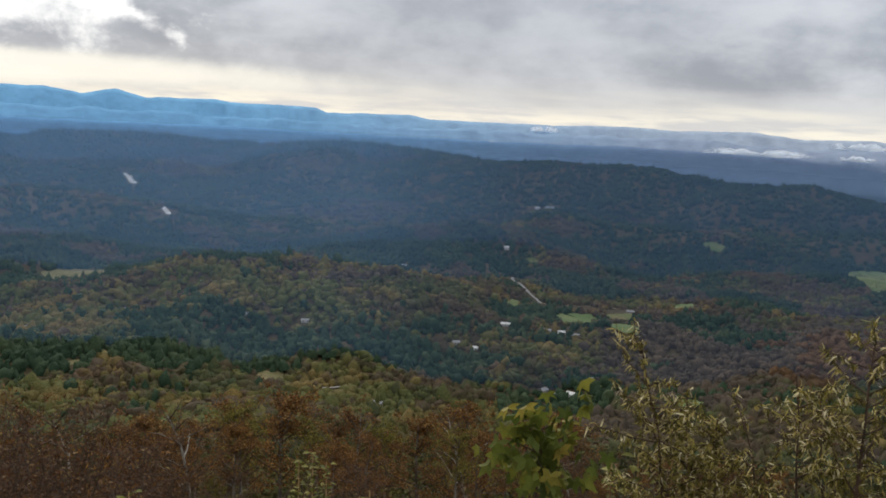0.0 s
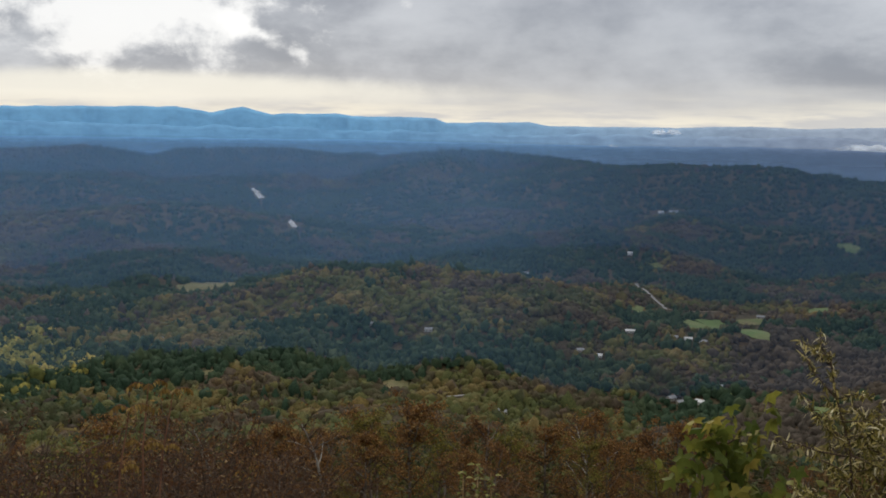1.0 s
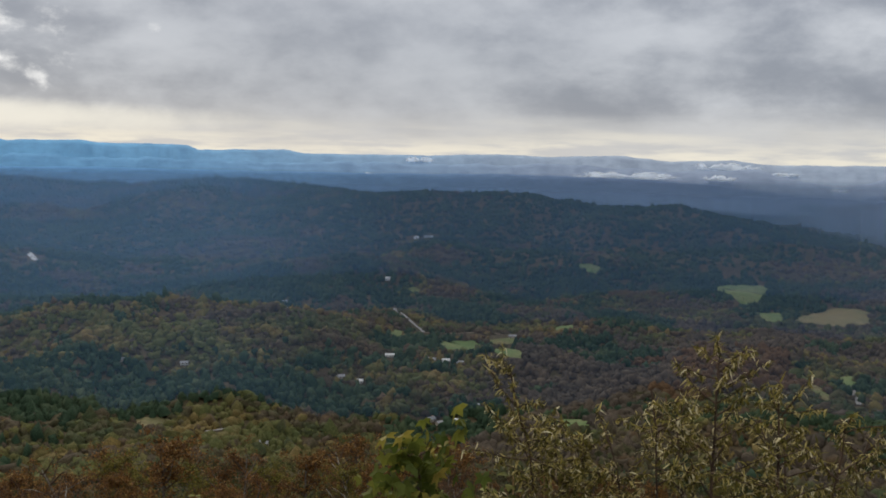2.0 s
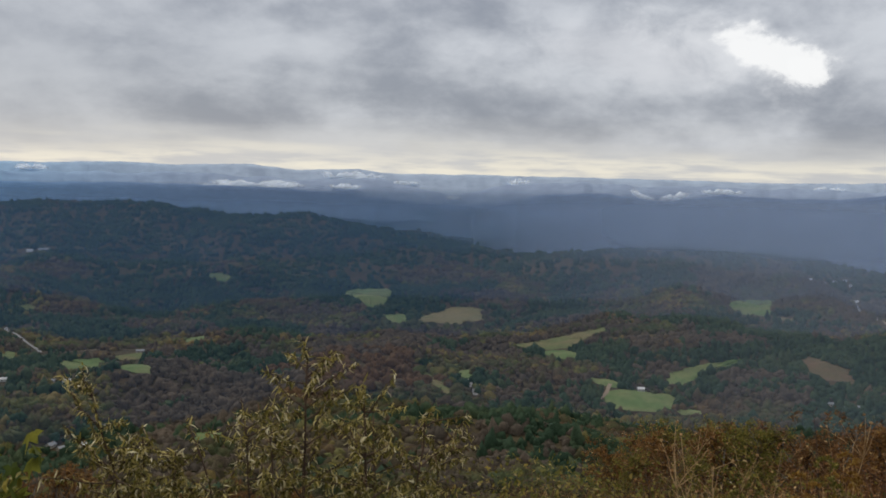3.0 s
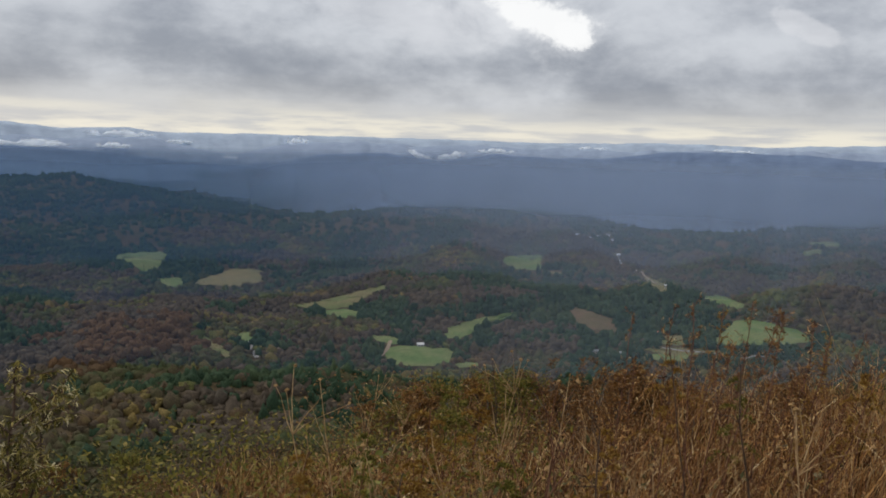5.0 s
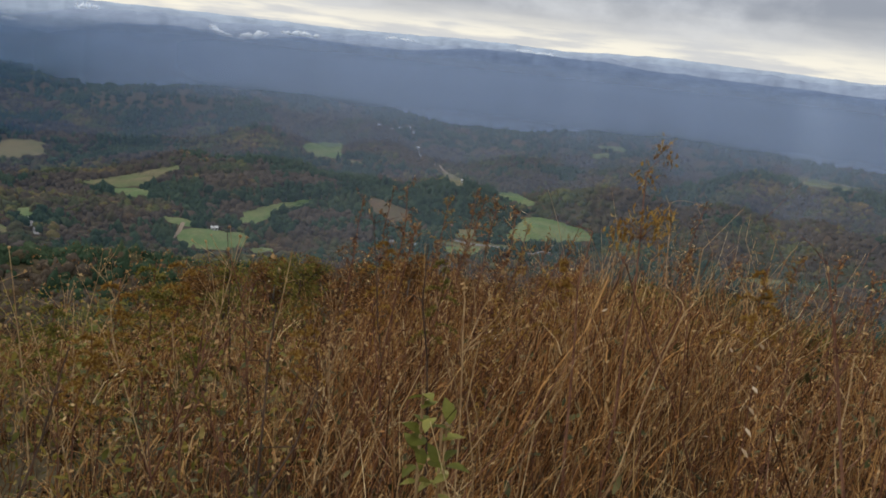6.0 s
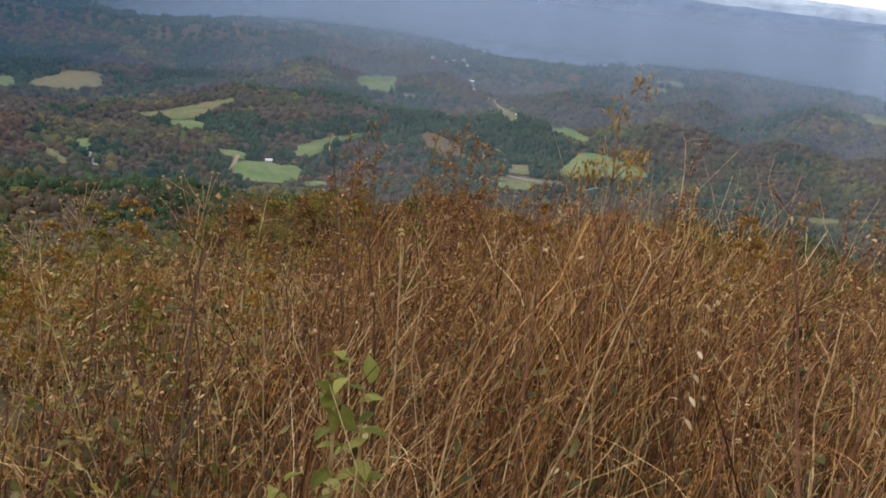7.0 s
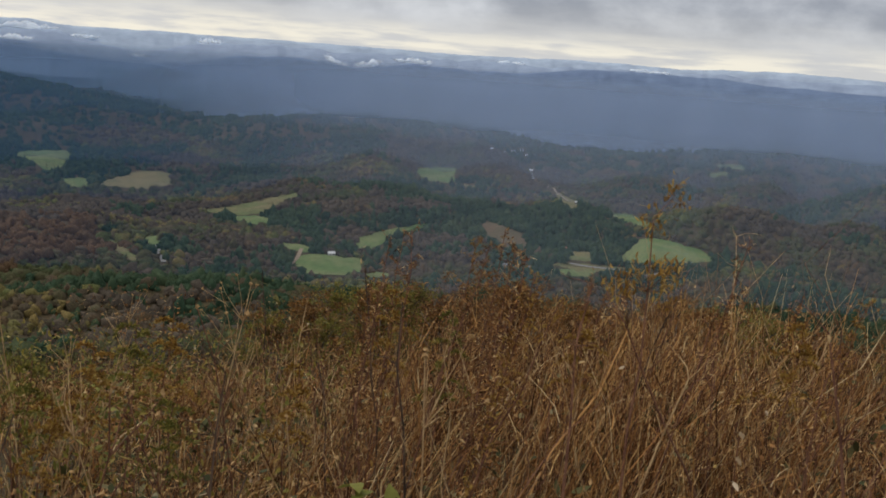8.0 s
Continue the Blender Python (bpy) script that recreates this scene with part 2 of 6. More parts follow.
MAT_OAK = leafy("autumn_crowns", [(0.0, (0.040, 0.056, 0.028)), (0.3, (0.057, 0.060, 0.029)), (0.5, (0.067, 0.057, 0.033)),
                                  (0.7, (0.064, 0.050, 0.036)), (0.88, (0.086, 0.059, 0.034)), (1.0, (0.12, 0.096, 0.040))], 0.5, 0.8)
MAT_OLIVE_CROWN = leafy("olive_crowns", [(0.0, (0.062, 0.076, 0.030)), (0.4, (0.086, 0.090, 0.034)), (0.75, (0.118, 0.092, 0.037)), (1.0, (0.16, 0.115, 0.042))], 0.5, 0.8)
MAT_RUSSET = leafy("russet_crowns", [(0.0, (0.064, 0.044, 0.027)), (0.5, (0.086, 0.053, 0.030)), (1.0, (0.106, 0.062, 0.032))], 0.45, 0.8)
MAT_BARE = leafy("bare_crowns", [(0.0, (0.052, 0.046, 0.038)), (0.5, (0.069, 0.056, 0.044)), (1.0, (0.088, 0.068, 0.049))], 0.5, 1.0)


# ---- the land ----
PROFILE_R = [0, 3, 5, 8, 15, 40, 150, 500, 700, 900, 1100, 1500, 2000, 2500, 3000, 3500, 4000, 4500, 5000]
PROFILE_Z = [-1.62, -1.66, -1.86, -2.75, -5.4, -15.6, -61, -186, -232, -262, -272, -272, -269, -263, -252, -228, -194, -145, -95]
_r = np.arange(0, 5001, 2.0)
_z = np.interp(_r, PROFILE_R, PROFILE_Z)
_far = _r > 60
_z[_far] = np.convolve(np.pad(_z, 40, mode="edge"), np.ones(81) / 81, "valid")[_far]

# low swells of the valley floor: bearing, range, height, half width across, half width along (m)
SWELLS = [(-2.0, 2150, 40, 260, 130), (-13.0, 1750, 26, 170, 90), (3.0, 2700, 40, 260, 150), (-17.0, 2350, 38, 240, 130), (-28.0, 2150, 26, 150, 90),
          (24.0, 2500, 46, 350, 260), (-62.5, 1720, 30, 130, 110), (-10.0, 1330, 16, 120, 70), (-33.5, 1330, 12, 90, 70)]
# crests of the hills: half width towards and away from the viewer (m), then bearing, range and height angle along the crest
CRESTS = [
    # wooded hills beyond the river gap
    (330, 300, [(37, 4150, -1.5), (30, 4150, -1.62), (26, 4120, -1.36), (24.2, 4130, -1.62), (22.8, 4150, -1.95), (21.2, 4150, -1.5), (18, 4170, -1.42), (15, 4180, -1.46), (12.5, 4200, -1.65)]),
    (260, 240, [(37, 3500, -2.6), (30, 3450, -2.85), (25, 3350, -3.1), (21, 3200, -3.8), (18.2, 3100, -4.7)]),
    # the long ridge: its back crest, its front crest and spurs
    (420, 260, [(14.2, 3850, -3.0), (13, 3880, -2.55), (11.4, 3900, -2.07), (8.9, 3900, -1.6), (5.1, 3880, -1.4), (2.4, 3850, -1.6), (-1, 3800, -1.8), (-4, 3700, -2.2)]),
    (430, 260, [(2, 3520, -2.7), (-2.8, 3420, -2.14), (-6.5, 3350, -2.16), (-9.8, 3300, -1.96), (-12.6, 3220, -2.18), (-15.7, 3120, -2.5), (-20.5, 3000, -2.56), (-23.7, 2950, -3.05),
                (-26.9, 2900, -3.6), (-29.4, 2880, -4.05), (-33, 2900, -4.7)]),
    (120, 120, [(6, 3750, -1.75), (8.5, 3300, -2.9), (11, 2850, -4.9)]),
    (115, 115, [(-2, 3350, -2.4), (-1, 2900, -3.6), (0.5, 2450, -5.9)]),
    (120, 120, [(-12, 3150, -2.5), (-9.5, 2700, -3.9), (-6.5, 2450, -4.85), (-4.5, 2150, -6.6)]),
    (110, 110, [(-20, 2950, -2.9), (-18, 2600, -4.4), (-15.5, 2250, -6.4)]),
    # the olive hill in the valley
    (260, 190, [(29, 1420, -10.9), (25.9, 1440, -10.3), (21.5, 1460, -9.6), (18.4, 1480, -9.2), (15.3, 1500, -8.65), (12.1, 1510, -8.05), (8.9, 1510, -7.8), (5.6, 1500, -8.05),
                (2.4, 1480, -8.6), (-0.8, 1460, -9.3), (-4.0, 1430, -10.4)]),
    # the russet knob and the dark wooded spur below it
    (130, 110, [(-15.5, 1300, -12.7), (-19.1, 1340, -11.1), (-22.3, 1360, -10.2), (-24.9, 1350, -10.3), (-27.2, 1320, -11.4), (-29.7, 1260, -12.7)]),
    (150, 110, [(-21, 900, -15.0), (-23.8, 930, -13.9), (-27.5, 950, -13.1), (-30.6, 950, -13.4), (-37, 900, -14.3), (-41, 860, -15.4)]),
    # wooded hills of the eastern valley
    (330, 260, [(-25.5, 2450, -6.1), (-27.5, 2480, -5.8), (-30.7, 2520, -5.25), (-33.8, 2540, -4.5), (-37, 2550, -4.05), (-40.2, 2550, -3.9), (-43.4, 2540, -3.95), (-46.6, 2520, -4.05),
                (-49.8, 2440, -4.95), (-51.3, 2400, -5.6), (-53, 2350, -6.2)]),
    (300, 260, [(-53, 2350, -6.2), (-55.2, 2450, -5.1), (-57.4, 2500, -4.5), (-60.5, 2540, -4.05), (-64, 2560, -4.0), (-69, 2560, -4.15), (-75, 2540, -4.3), (-82, 2500, -4.4)]),
    (230, 170, [(-33, 1640, -9.6), (-35.1, 1680, -8.95), (-37, 1700, -8.45), (-40.2, 1720, -8.15), (-43.5, 1720, -8.1), (-46.7, 1720, -8.35), (-49.8, 1680, -9.2), (-53, 1600, -10.2)]),
    (150, 110, [(-54, 1460, -11.0), (-55.4, 1490, -10.2), (-57.5, 1500, -9.45), (-60.4, 1490, -9.95), (-63.5, 1450, -11.0)]),
    (220, 200, [(-63.5, 2000, -7.0), (-66, 2040, -6.2), (-69, 2060, -5.5), (-71.5, 2060, -5.25), (-74.5, 2050, -5.45), (-80, 2000, -5.8)]),
    # noses that run down from those hills
    (105, 105, [(-33.5, 2500, -4.9), (-32.0, 2250, -6.1), (-30.5, 2000, -7.6)]), (115, 115, [(-40, 2500, -4.15), (-41.2, 2200, -5.5), (-41.5, 1950, -7.0)]),
    (105, 105, [(-46, 2480, -4.25), (-48.0, 2230, -5.5), (-49.3, 1980, -7.1)]), (105, 105, [(-58, 2480, -4.7), (-56.6, 2220, -6.0), (-56.2, 1980, -7.4)]),
    (110, 110, [(-64, 2520, -4.2), (-63.2, 2250, -5.4), (-62, 2000, -6.9)]), (90, 90, [(-69, 2040, -5.6), (-67.4, 1800, -7.5), (-66.3, 1600, -9.4)]),
    (90, 90, [(-74, 2030, -5.7), (-72.4, 1800, -7.4), (-71, 1620, -9.2)]), (70, 70, [(-38, 1690, -8.6), (-38.8, 1540, -9.9)]),
    (75, 75, [(-44, 1700, -8.4), (-45.6, 1520, -9.8), (-46.4, 1400, -11.1)]), (75, 75, [(9, 1480, -8.1), (12, 1330, -9.8), (14, 1220, -11.7)]),
    (75, 75, [(3, 1450, -8.8), (4, 1300, -10.4), (4.5, 1180, -12.2)]), (75, 75, [(19, 1450, -9.5), (21.5, 1320, -11.0), (23, 1210, -12.4)]),
    (110, 100, [(-51, 2000, -6.9), (-52.3, 1850, -7.7), (-54.5, 1700, -8.7)]),
]
TREE_TOPS = 7.0


def crest_lines():
    lines = []
    for near, far, nodes in CRESTS:
        P = np.array([(*(bearing_way(a) * r).xy, r * math.tan(math.radians(e)) - TREE_TOPS) for a, r, e in nodes])
        lines.append((near, far, P))
    return lines


CREST_LINES = crest_lines()


def shape_land(x, y):
    r = np.hypot(x, y)
    az = np.degrees(np.arctan2(-x, y))
    z = np.interp(r, _r, _z)
    for a, d, h, wide, deep in SWELLS:
        c = np.radians(az - a)
        z = z + h * np.exp(-((r * np.cos(c) - d) / deep) ** 2 - (r * np.sin(c) / wide) ** 2) * (np.cos(c) > 0)
    base, rise, near_crest = z, np.zeros_like(z), np.zeros_like(z)
    # the flanks waver, so that gullies and noses run down from the crests
    gully = 1 + 0.55 * fbm(x, y, 240, 3, 2)
    for near, far, P in CREST_LINES:
        reach = 2.5 * near + 90
        (x_lo, y_lo, _), (x_hi, y_hi, _) = P.min(0) - reach, P.max(0) + reach
        at = (x > x_lo) & (x < x_hi) & (y > y_lo) & (y < y_hi)
        if not at.any():
            continue
        px, py = x[at], y[at]
        best, zc, rc = np.full(px.shape, 1e12), np.zeros_like(px), np.zeros_like(px)
        for (x0, y0, z0), (x1, y1, z1) in zip(P, P[1:]):
            dx, dy = x1 - x0, y1 - y0
            t = np.clip(((px - x0) * dx + (py - y0) * dy) / (dx * dx + dy * dy), 0, 1)
            d2 = (px - x0 - t * dx) ** 2 + (py - y0 - t * dy) ** 2
            m = d2 < best
            best, zc = np.where(m, d2, best), np.where(m, z0 + t * (z1 - z0), zc)
            rc = np.where(m, np.hypot(x0 + t * dx, y0 + t * dy), rc)
        g = np.exp(-best / (np.where(r[at] < rc, near, far) * gully[at]) ** 2)
        rise[at] += np.clip((zc - base[at]) * g, 0, None) ** 5
        near_crest[at] = np.maximum(near_crest[at], np.exp(-best / 70.0 ** 2))
    z = base + rise ** 0.2
    rough = np.clip((r - 250) / 900, 0, 1)
    fold = 1 - 2 * np.abs(fbm(x, y, 430, 2, 4))
    z = z + rough * (1 - 0.75 * near_crest) * (20 * fbm(x, y, 600, 3, 1) + 20 * (fold - 0.74) + 26 * fbm(x, y, 190, 3, 3))
    spur = np.clip((r - 550) / 400, 0, 1) * np.clip((2350 - r) / 400, 0, 1) * (1 - 0.8 * near_crest)
    z = z + spur * (18 * (0.26 - 2 * np.abs(fbm(x, y, 330, 2, 2))) + 14 * fbm(x, y, 150, 2, 5))
    z = z + np.clip((r - 30) / 200, 0, 1) * (1 - rough) * 6 * fbm(x, y, 60, 3, 2)
    # west of the grassy knoll the slope breaks off sooner
    west = np.clip((az + 34) / 24, 0, 1) * np.interp(r, [0, 2.4, 5, 8, 15, 40, 110], [0, 0, 0.55, 1.05, 1.3, 1.0, 0])
    z = z - west
    # the knoll swells towards the east
    ke = np.degrees(np.arctan2(-(x - 1.15), y + 0.35))
    kr = np.hypot(x - 1.15, y + 0.35)
    z = z + 0.34 * np.clip((-46 - ke) / 24, 0, 1) * (ke > -130) * np.interp(kr, [0, 1.6, 3.2, 5.0, 9.0, 14.0], [0, 0, 1, 1.1, 0.6, 0])
    z = z + 0.10 * fbm(x, y, 1.6, 3, 4) * np.clip((r - 1.0) / 3, 0, 1)
    # behind the viewer the mountain goes on as a broad shoulder
    off = np.abs((az + 22 + 180) % 360 - 180)
    w = np.clip((off - 85) / 45, 0, 1)
    w = w * w * (3 - 2 * w)
    back = -1.62 - 0.10 * np.clip(r - 6, 0, 1200) + 0.10 * fbm(x, y, 1.6, 3, 4)
    return z * (1 - w) + back * w


_ta, _tr = np.arange(-86, 42.01, 0.12), np.concatenate([np.arange(150, 700, 5.0), np.arange(700, 5000, 9.0)])
_TR, _TA = np.meshgrid(_tr, np.radians(_ta), indexing="ij")
_table = shape_land(-np.sin(_TA) * _TR, np.cos(_TA) * _TR)


def height(x, y):
    """The land's height: worked out anew near the viewer, from a fine polar table further out."""
    x, y = np.asarray(x, float), np.asarray(y, float)
    if x.ndim == 0:
        return height(x[None], y[None])[0]
    r, az = np.hypot(x, y), np.degrees(np.arctan2(-x, y))
    far = (r > 150) & (r < 4980) & (az > -86) & (az < 42)
    z = np.empty_like(r)
    if not far.all():
        z[~far] = shape_land(x[~far], y[~far])
    if far.any():
        u, v = np.interp(r[far], _tr, np.arange(len(_tr))), (az[far] + 86) / 0.12
        i, j = np.minimum(u.astype(int), len(_tr) - 2), np.minimum(v.astype(int), len(_ta) - 2)
        u, v = u - i, v - j
        z[far] = (_table[i, j] * (1 - v) + _table[i, j + 1] * v) * (1 - u) + (_table[i + 1, j] * (1 - v) + _table[i + 1, j + 1] * v) * u
    return z


_lines, _reach = {}, np.concatenate([np.arange(20, 700, 2.0), np.arange(700, 4900, 5.0)])


def survey(az, el):
    """Where a sight line of that bearing and dip (degrees) first meets the land: x, y, z."""
    key = round(az * 20)
    a = math.radians(az)
    if key not in _lines:
        _lines[key] = height(-math.sin(a) * _reach, math.cos(a) * _reach)
    gap = _lines[key] - _reach * math.tan(math.radians(el))
    over = np.nonzero(gap >= 0)[0]
    r = 4900.0
    if len(over):
        k = max(1, over[0])
        r = _reach[k] - (_reach[k] - _reach[k - 1]) * min(1.0, gap[k] / max(1e-6, gap[k] - gap[k - 1]))
    x, y = -math.sin(a) * r, math.cos(a) * r
    return x, y, float(height(x, y))


def build_ground():
    az = np.concatenate([np.arange(-82, 38, 0.45), np.arange(38, 278, 5.0)])
    rings = [0.0, 0.4, 0.8]
    while rings[-1] < 4950:
        rings.append(rings[-1] + max(0.25, rings[-1] * 0.03 if rings[-1] < 750 else 21))
    rr = np.array(rings)
    R, A = np.meshgrid(rr, np.radians(az), indexing="ij")
    X, Y = -np.sin(A) * R, np.cos(A) * R
    Z = height(X, Y)
    V = np.stack([X, Y, Z], -1).reshape(-1, 3)
    nr, na = R.shape
    i, j = np.meshgrid(np.arange(nr - 1), np.arange(na), indexing="ij")
    q = np.stack([i * na + j, i * na + (j + 1) % na, (i + 1) * na + (j + 1) % na, (i + 1) * na + j], -1).reshape(-1, 4)
    me = mesh_from("ground", V, q[:, ::-1], MAT_GROUND, True)
    return tagged(new("ground", me), "wooded mountain slope and valley floor covered in brown leaf litter", "ground", kind="structure")


ground = build_ground()

CLEARINGS = []


def outline_of(corners, seed):
    """The corners (bearing, dip) joined into a field edge: slightly rounded and uneven."""
    rnd = random.Random(seed)
    pts, n = [], len(corners)
    for i in range(n):
        (a0, e0), (a1, e1) = corners[i], corners[(i + 1) % n]
        k = max(4, int(math.hypot(a1 - a0, (e1 - e0) * 3) / 0.22))
        pts += [(a0 + (a1 - a0) * j / k, e0 + (e1 - e0) * j / k) for j in range(k)]
    P = np.array(pts)
    for _ in range(2):
        P = (np.roll(P, 1, 0) + 2 * P + np.roll(P, -1, 0)) / 4
    P[:, 0] += [rnd.gauss(0, 0.035) for _ in pts]
    P[:, 1] += [rnd.gauss(0, 0.018) for _ in pts]
    return P


def clearing(corners, mat, label, name="meadow"):
    """A field between the woods, draped over the land inside its corners."""
    edge = outline_of(corners, len(CLEARINGS) + 3)
    mid = edge.mean(0)
    CLEARINGS.append((edge, math.hypot(*survey(*mid)[:2])))
    pts = []
    for k in (0.0, 0.2, 0.4, 0.6, 0.8, 1.0):
        for a, e in mid + (edge - mid) * k:
            x, y, z = survey(a, e)
            pts.append((x, y, z + 1.0))
    n = len(edge)
    faces = [(a * n + b, a * n + (b + 1) % n, (a + 1) * n + (b + 1) % n, (a + 1) * n + b) for a in range(5) for b in range(n)]
    me = mesh_from(name, np.array(pts), np.array(faces), mat, True)
    return tagged(new(name, me), label, "field", kind="structure")


G, T, O, S = MAT_GREEN, MAT_TAN, MAT_OLIVE, MAT_SCRUB
GL, TL, OL = "mown green pasture between dark woods", "dry tan pasture between dark woods", "olive hay field sloping between woods"
# the eastern valley
clearing([(-31.9, -9.72), (-33.8, -9.35), (-37.0, -8.48), (-37.4, -8.6), (-36.0, -9.2), (-35.2, -9.75), (-34, -9.9)], O, OL)
clearing([(-33.2, -9.98), (-35.3, -9.85), (-35.8, -10.0), (-35.6, -10.5), (-34.0, -10.2)], G, GL)
clearing([(-36.2, -11.3), (-38.0, -11.4), (-38.2, -11.8), (-37.0, -11.7)], G, GL)
clearing([(-37.3, -12.0), (-38.6, -11.85), (-41.2, -12.0), (-41.1, -12.7), (-39.9, -13.0), (-37.3, -12.95)], G, GL)
clearing([(-40.6, -10.85), (-41.9, -10.4), (-43.5, -10.0), (-44.9, -9.68), (-44.2, -10.15), (-42.8, -10.5), (-42.0, -11.2), (-40.7, -11.7)], G, GL)
clearing([(-41.3, -12.75), (-42.8, -12.7), (-42.6, -12.95), (-41.3, -13.05)], G, GL)
clearing([(-43.7, -6.8), (-44.6, -6.55), (-46.1, -6.45), (-46.0, -7.35), (-44.4, -7.35)], G, GL)
clearing([(-46.2, -7.35), (-47.4, -7.4), (-47.2, -7.52), (-46.2, -7.55)], T, TL)
clearing([(-56.0, -10.45), (-56.9, -9.5), (-57.8, -9.4), (-60.1, -9.75), (-61.0, -10.3), (-59.0, -10.7), (-55.7, -11.0)], G, GL)
clearing([(-51.7, -11.45), (-53.5, -11.25), (-56.5, -11.2), (-56.2, -11.5), (-53.5, -11.7)], O, OL)
clearing([(-51.8, -11.75), (-54.6, -11.5), (-54.3, -11.95), (-52.8, -12.05)], G, GL)
clearing([(-53.0, -10.6), (-54.4, -10.55), (-54.3, -11.1), (-52.9, -11.15)], O, "olive lawn round a brick house")
clearing([(-51.6, -7.5), (-52.2, -7.45), (-53.3, -8.0), (-53.0, -8.3), (-52.2, -8.0)], T, TL)
clearing([(-54.8, -8.3), (-56.2, -8.2), (-57.4, -8.7), (-56.8, -8.95), (-55.6, -8.6)], G, GL)
clearing([(-60.2, -5.05), (-61.8, -4.9), (-62.0, -5.15), (-60.9, -5.25)], G, GL)
clearing([(-60.0, -5.55), (-61.0, -5.35), (-61.2, -5.65), (-60.2, -5.8)], G, GL)
clearing([(-70.0, -5.2), (-72.0, -5.25), (-74.6, -5.42), (-74.0, -5.65), (-71.8, -5.7)], O, OL)
clearing([(-68.8, -11.1), (-72.3, -10.8), (-72.4, -11.1), (-68.9, -11.5)], O, OL)
clearing([(-47.6, -9.5), (-48.6, -9.4), (-50.2, -9.95), (-50.6, -10.6), (-48.3, -10.5)], S, "red-brown cut-over slope between woods")
clearing([(-26.6, -11.15), (-27.1, -11.3), (-28.7, -12.35), (-28.4, -12.6), (-27.4, -11.95)], O, OL)
clearing([(-28.9, -11.2), (-29.8, -11.15), (-29.8, -11.65), (-29.2, -11.75)], G, GL)
clearing([(-22.0, -6.95), (-23.4, -6.7), (-25.1, -6.72), (-24.9, -7.45), (-23.9, -7.9), (-23.3, -7.4)], G, GL)
clearing([(-24.5, -8.15), (-25.9, -8.1), (-26.0, -8.65), (-24.8, -8.6)], G, GL)
clearing([(-26.2, -8.5), (-27.6, -7.95), (-28.8, -7.6), (-30.2, -7.7), (-30.4, -8.3), (-28.9, -8.65)], T, TL)
clearing([(-40.0, -14.55), (-41.2, -14.5), (-41.0, -14.85), (-39.8, -14.85)], G, GL)
# the valley under the long ridge
clearing([(-14.6, -5.95), (-15.6, -5.92), (-16.3, -6.2), (-15.6, -6.5)], G, GL)
clearing([(-5.0, -7.5), (-5.6, -7.45), (-6.0, -7.75), (-5.3, -7.8)], O, OL)
clearing([(-4.2, -9.95), (-4.9, -9.95), (-5.0, -10.4), (-4.3, -10.45)], G, GL)
clearing([(-6.9, -10.6), (-8.5, -10.45), (-9.4, -10.5), (-9.2, -10.95), (-7.3, -11.0)], G, GL)
clearing([(-9.8, -10.4), (-11.3, -10.2), (-11.8, -10.5), (-10.0, -10.65)], O, OL)
clearing([(-9.9, -10.85), (-11.6, -10.85), (-11.8, -11.55), (-10.4, -11.2)], G, GL)
clearing([(-13.4, -9.55), (-14.9, -9.3), (-14.6, -9.6), (-13.5, -9.75)], G, GL)
clearing([(-13.8, -14.65), (-15.6, -14.6), (-15.8, -14.9), (-14.4, -15.2)], G, GL)
clearing([(-9.2, -14.15), (-9.9, -14.1), (-10.1, -14.45), (-9.3, -14.5)], G, GL)
clearing([(21.6, -9.1), (20.5, -8.9), (18.0, -9.02), (18.6, -9.5), (20.9, -9.55)], T, TL)
clearing([(10.2, -14.55), (9.2, -14.5), (8.2, -14.55), (8.3, -15.0), (9.3, -15.1)], T, TL)
clearing([(20.3, -13.8), (19.5, -13.75), (19.3, -14.0), (20.1, -14.1)], T, TL)


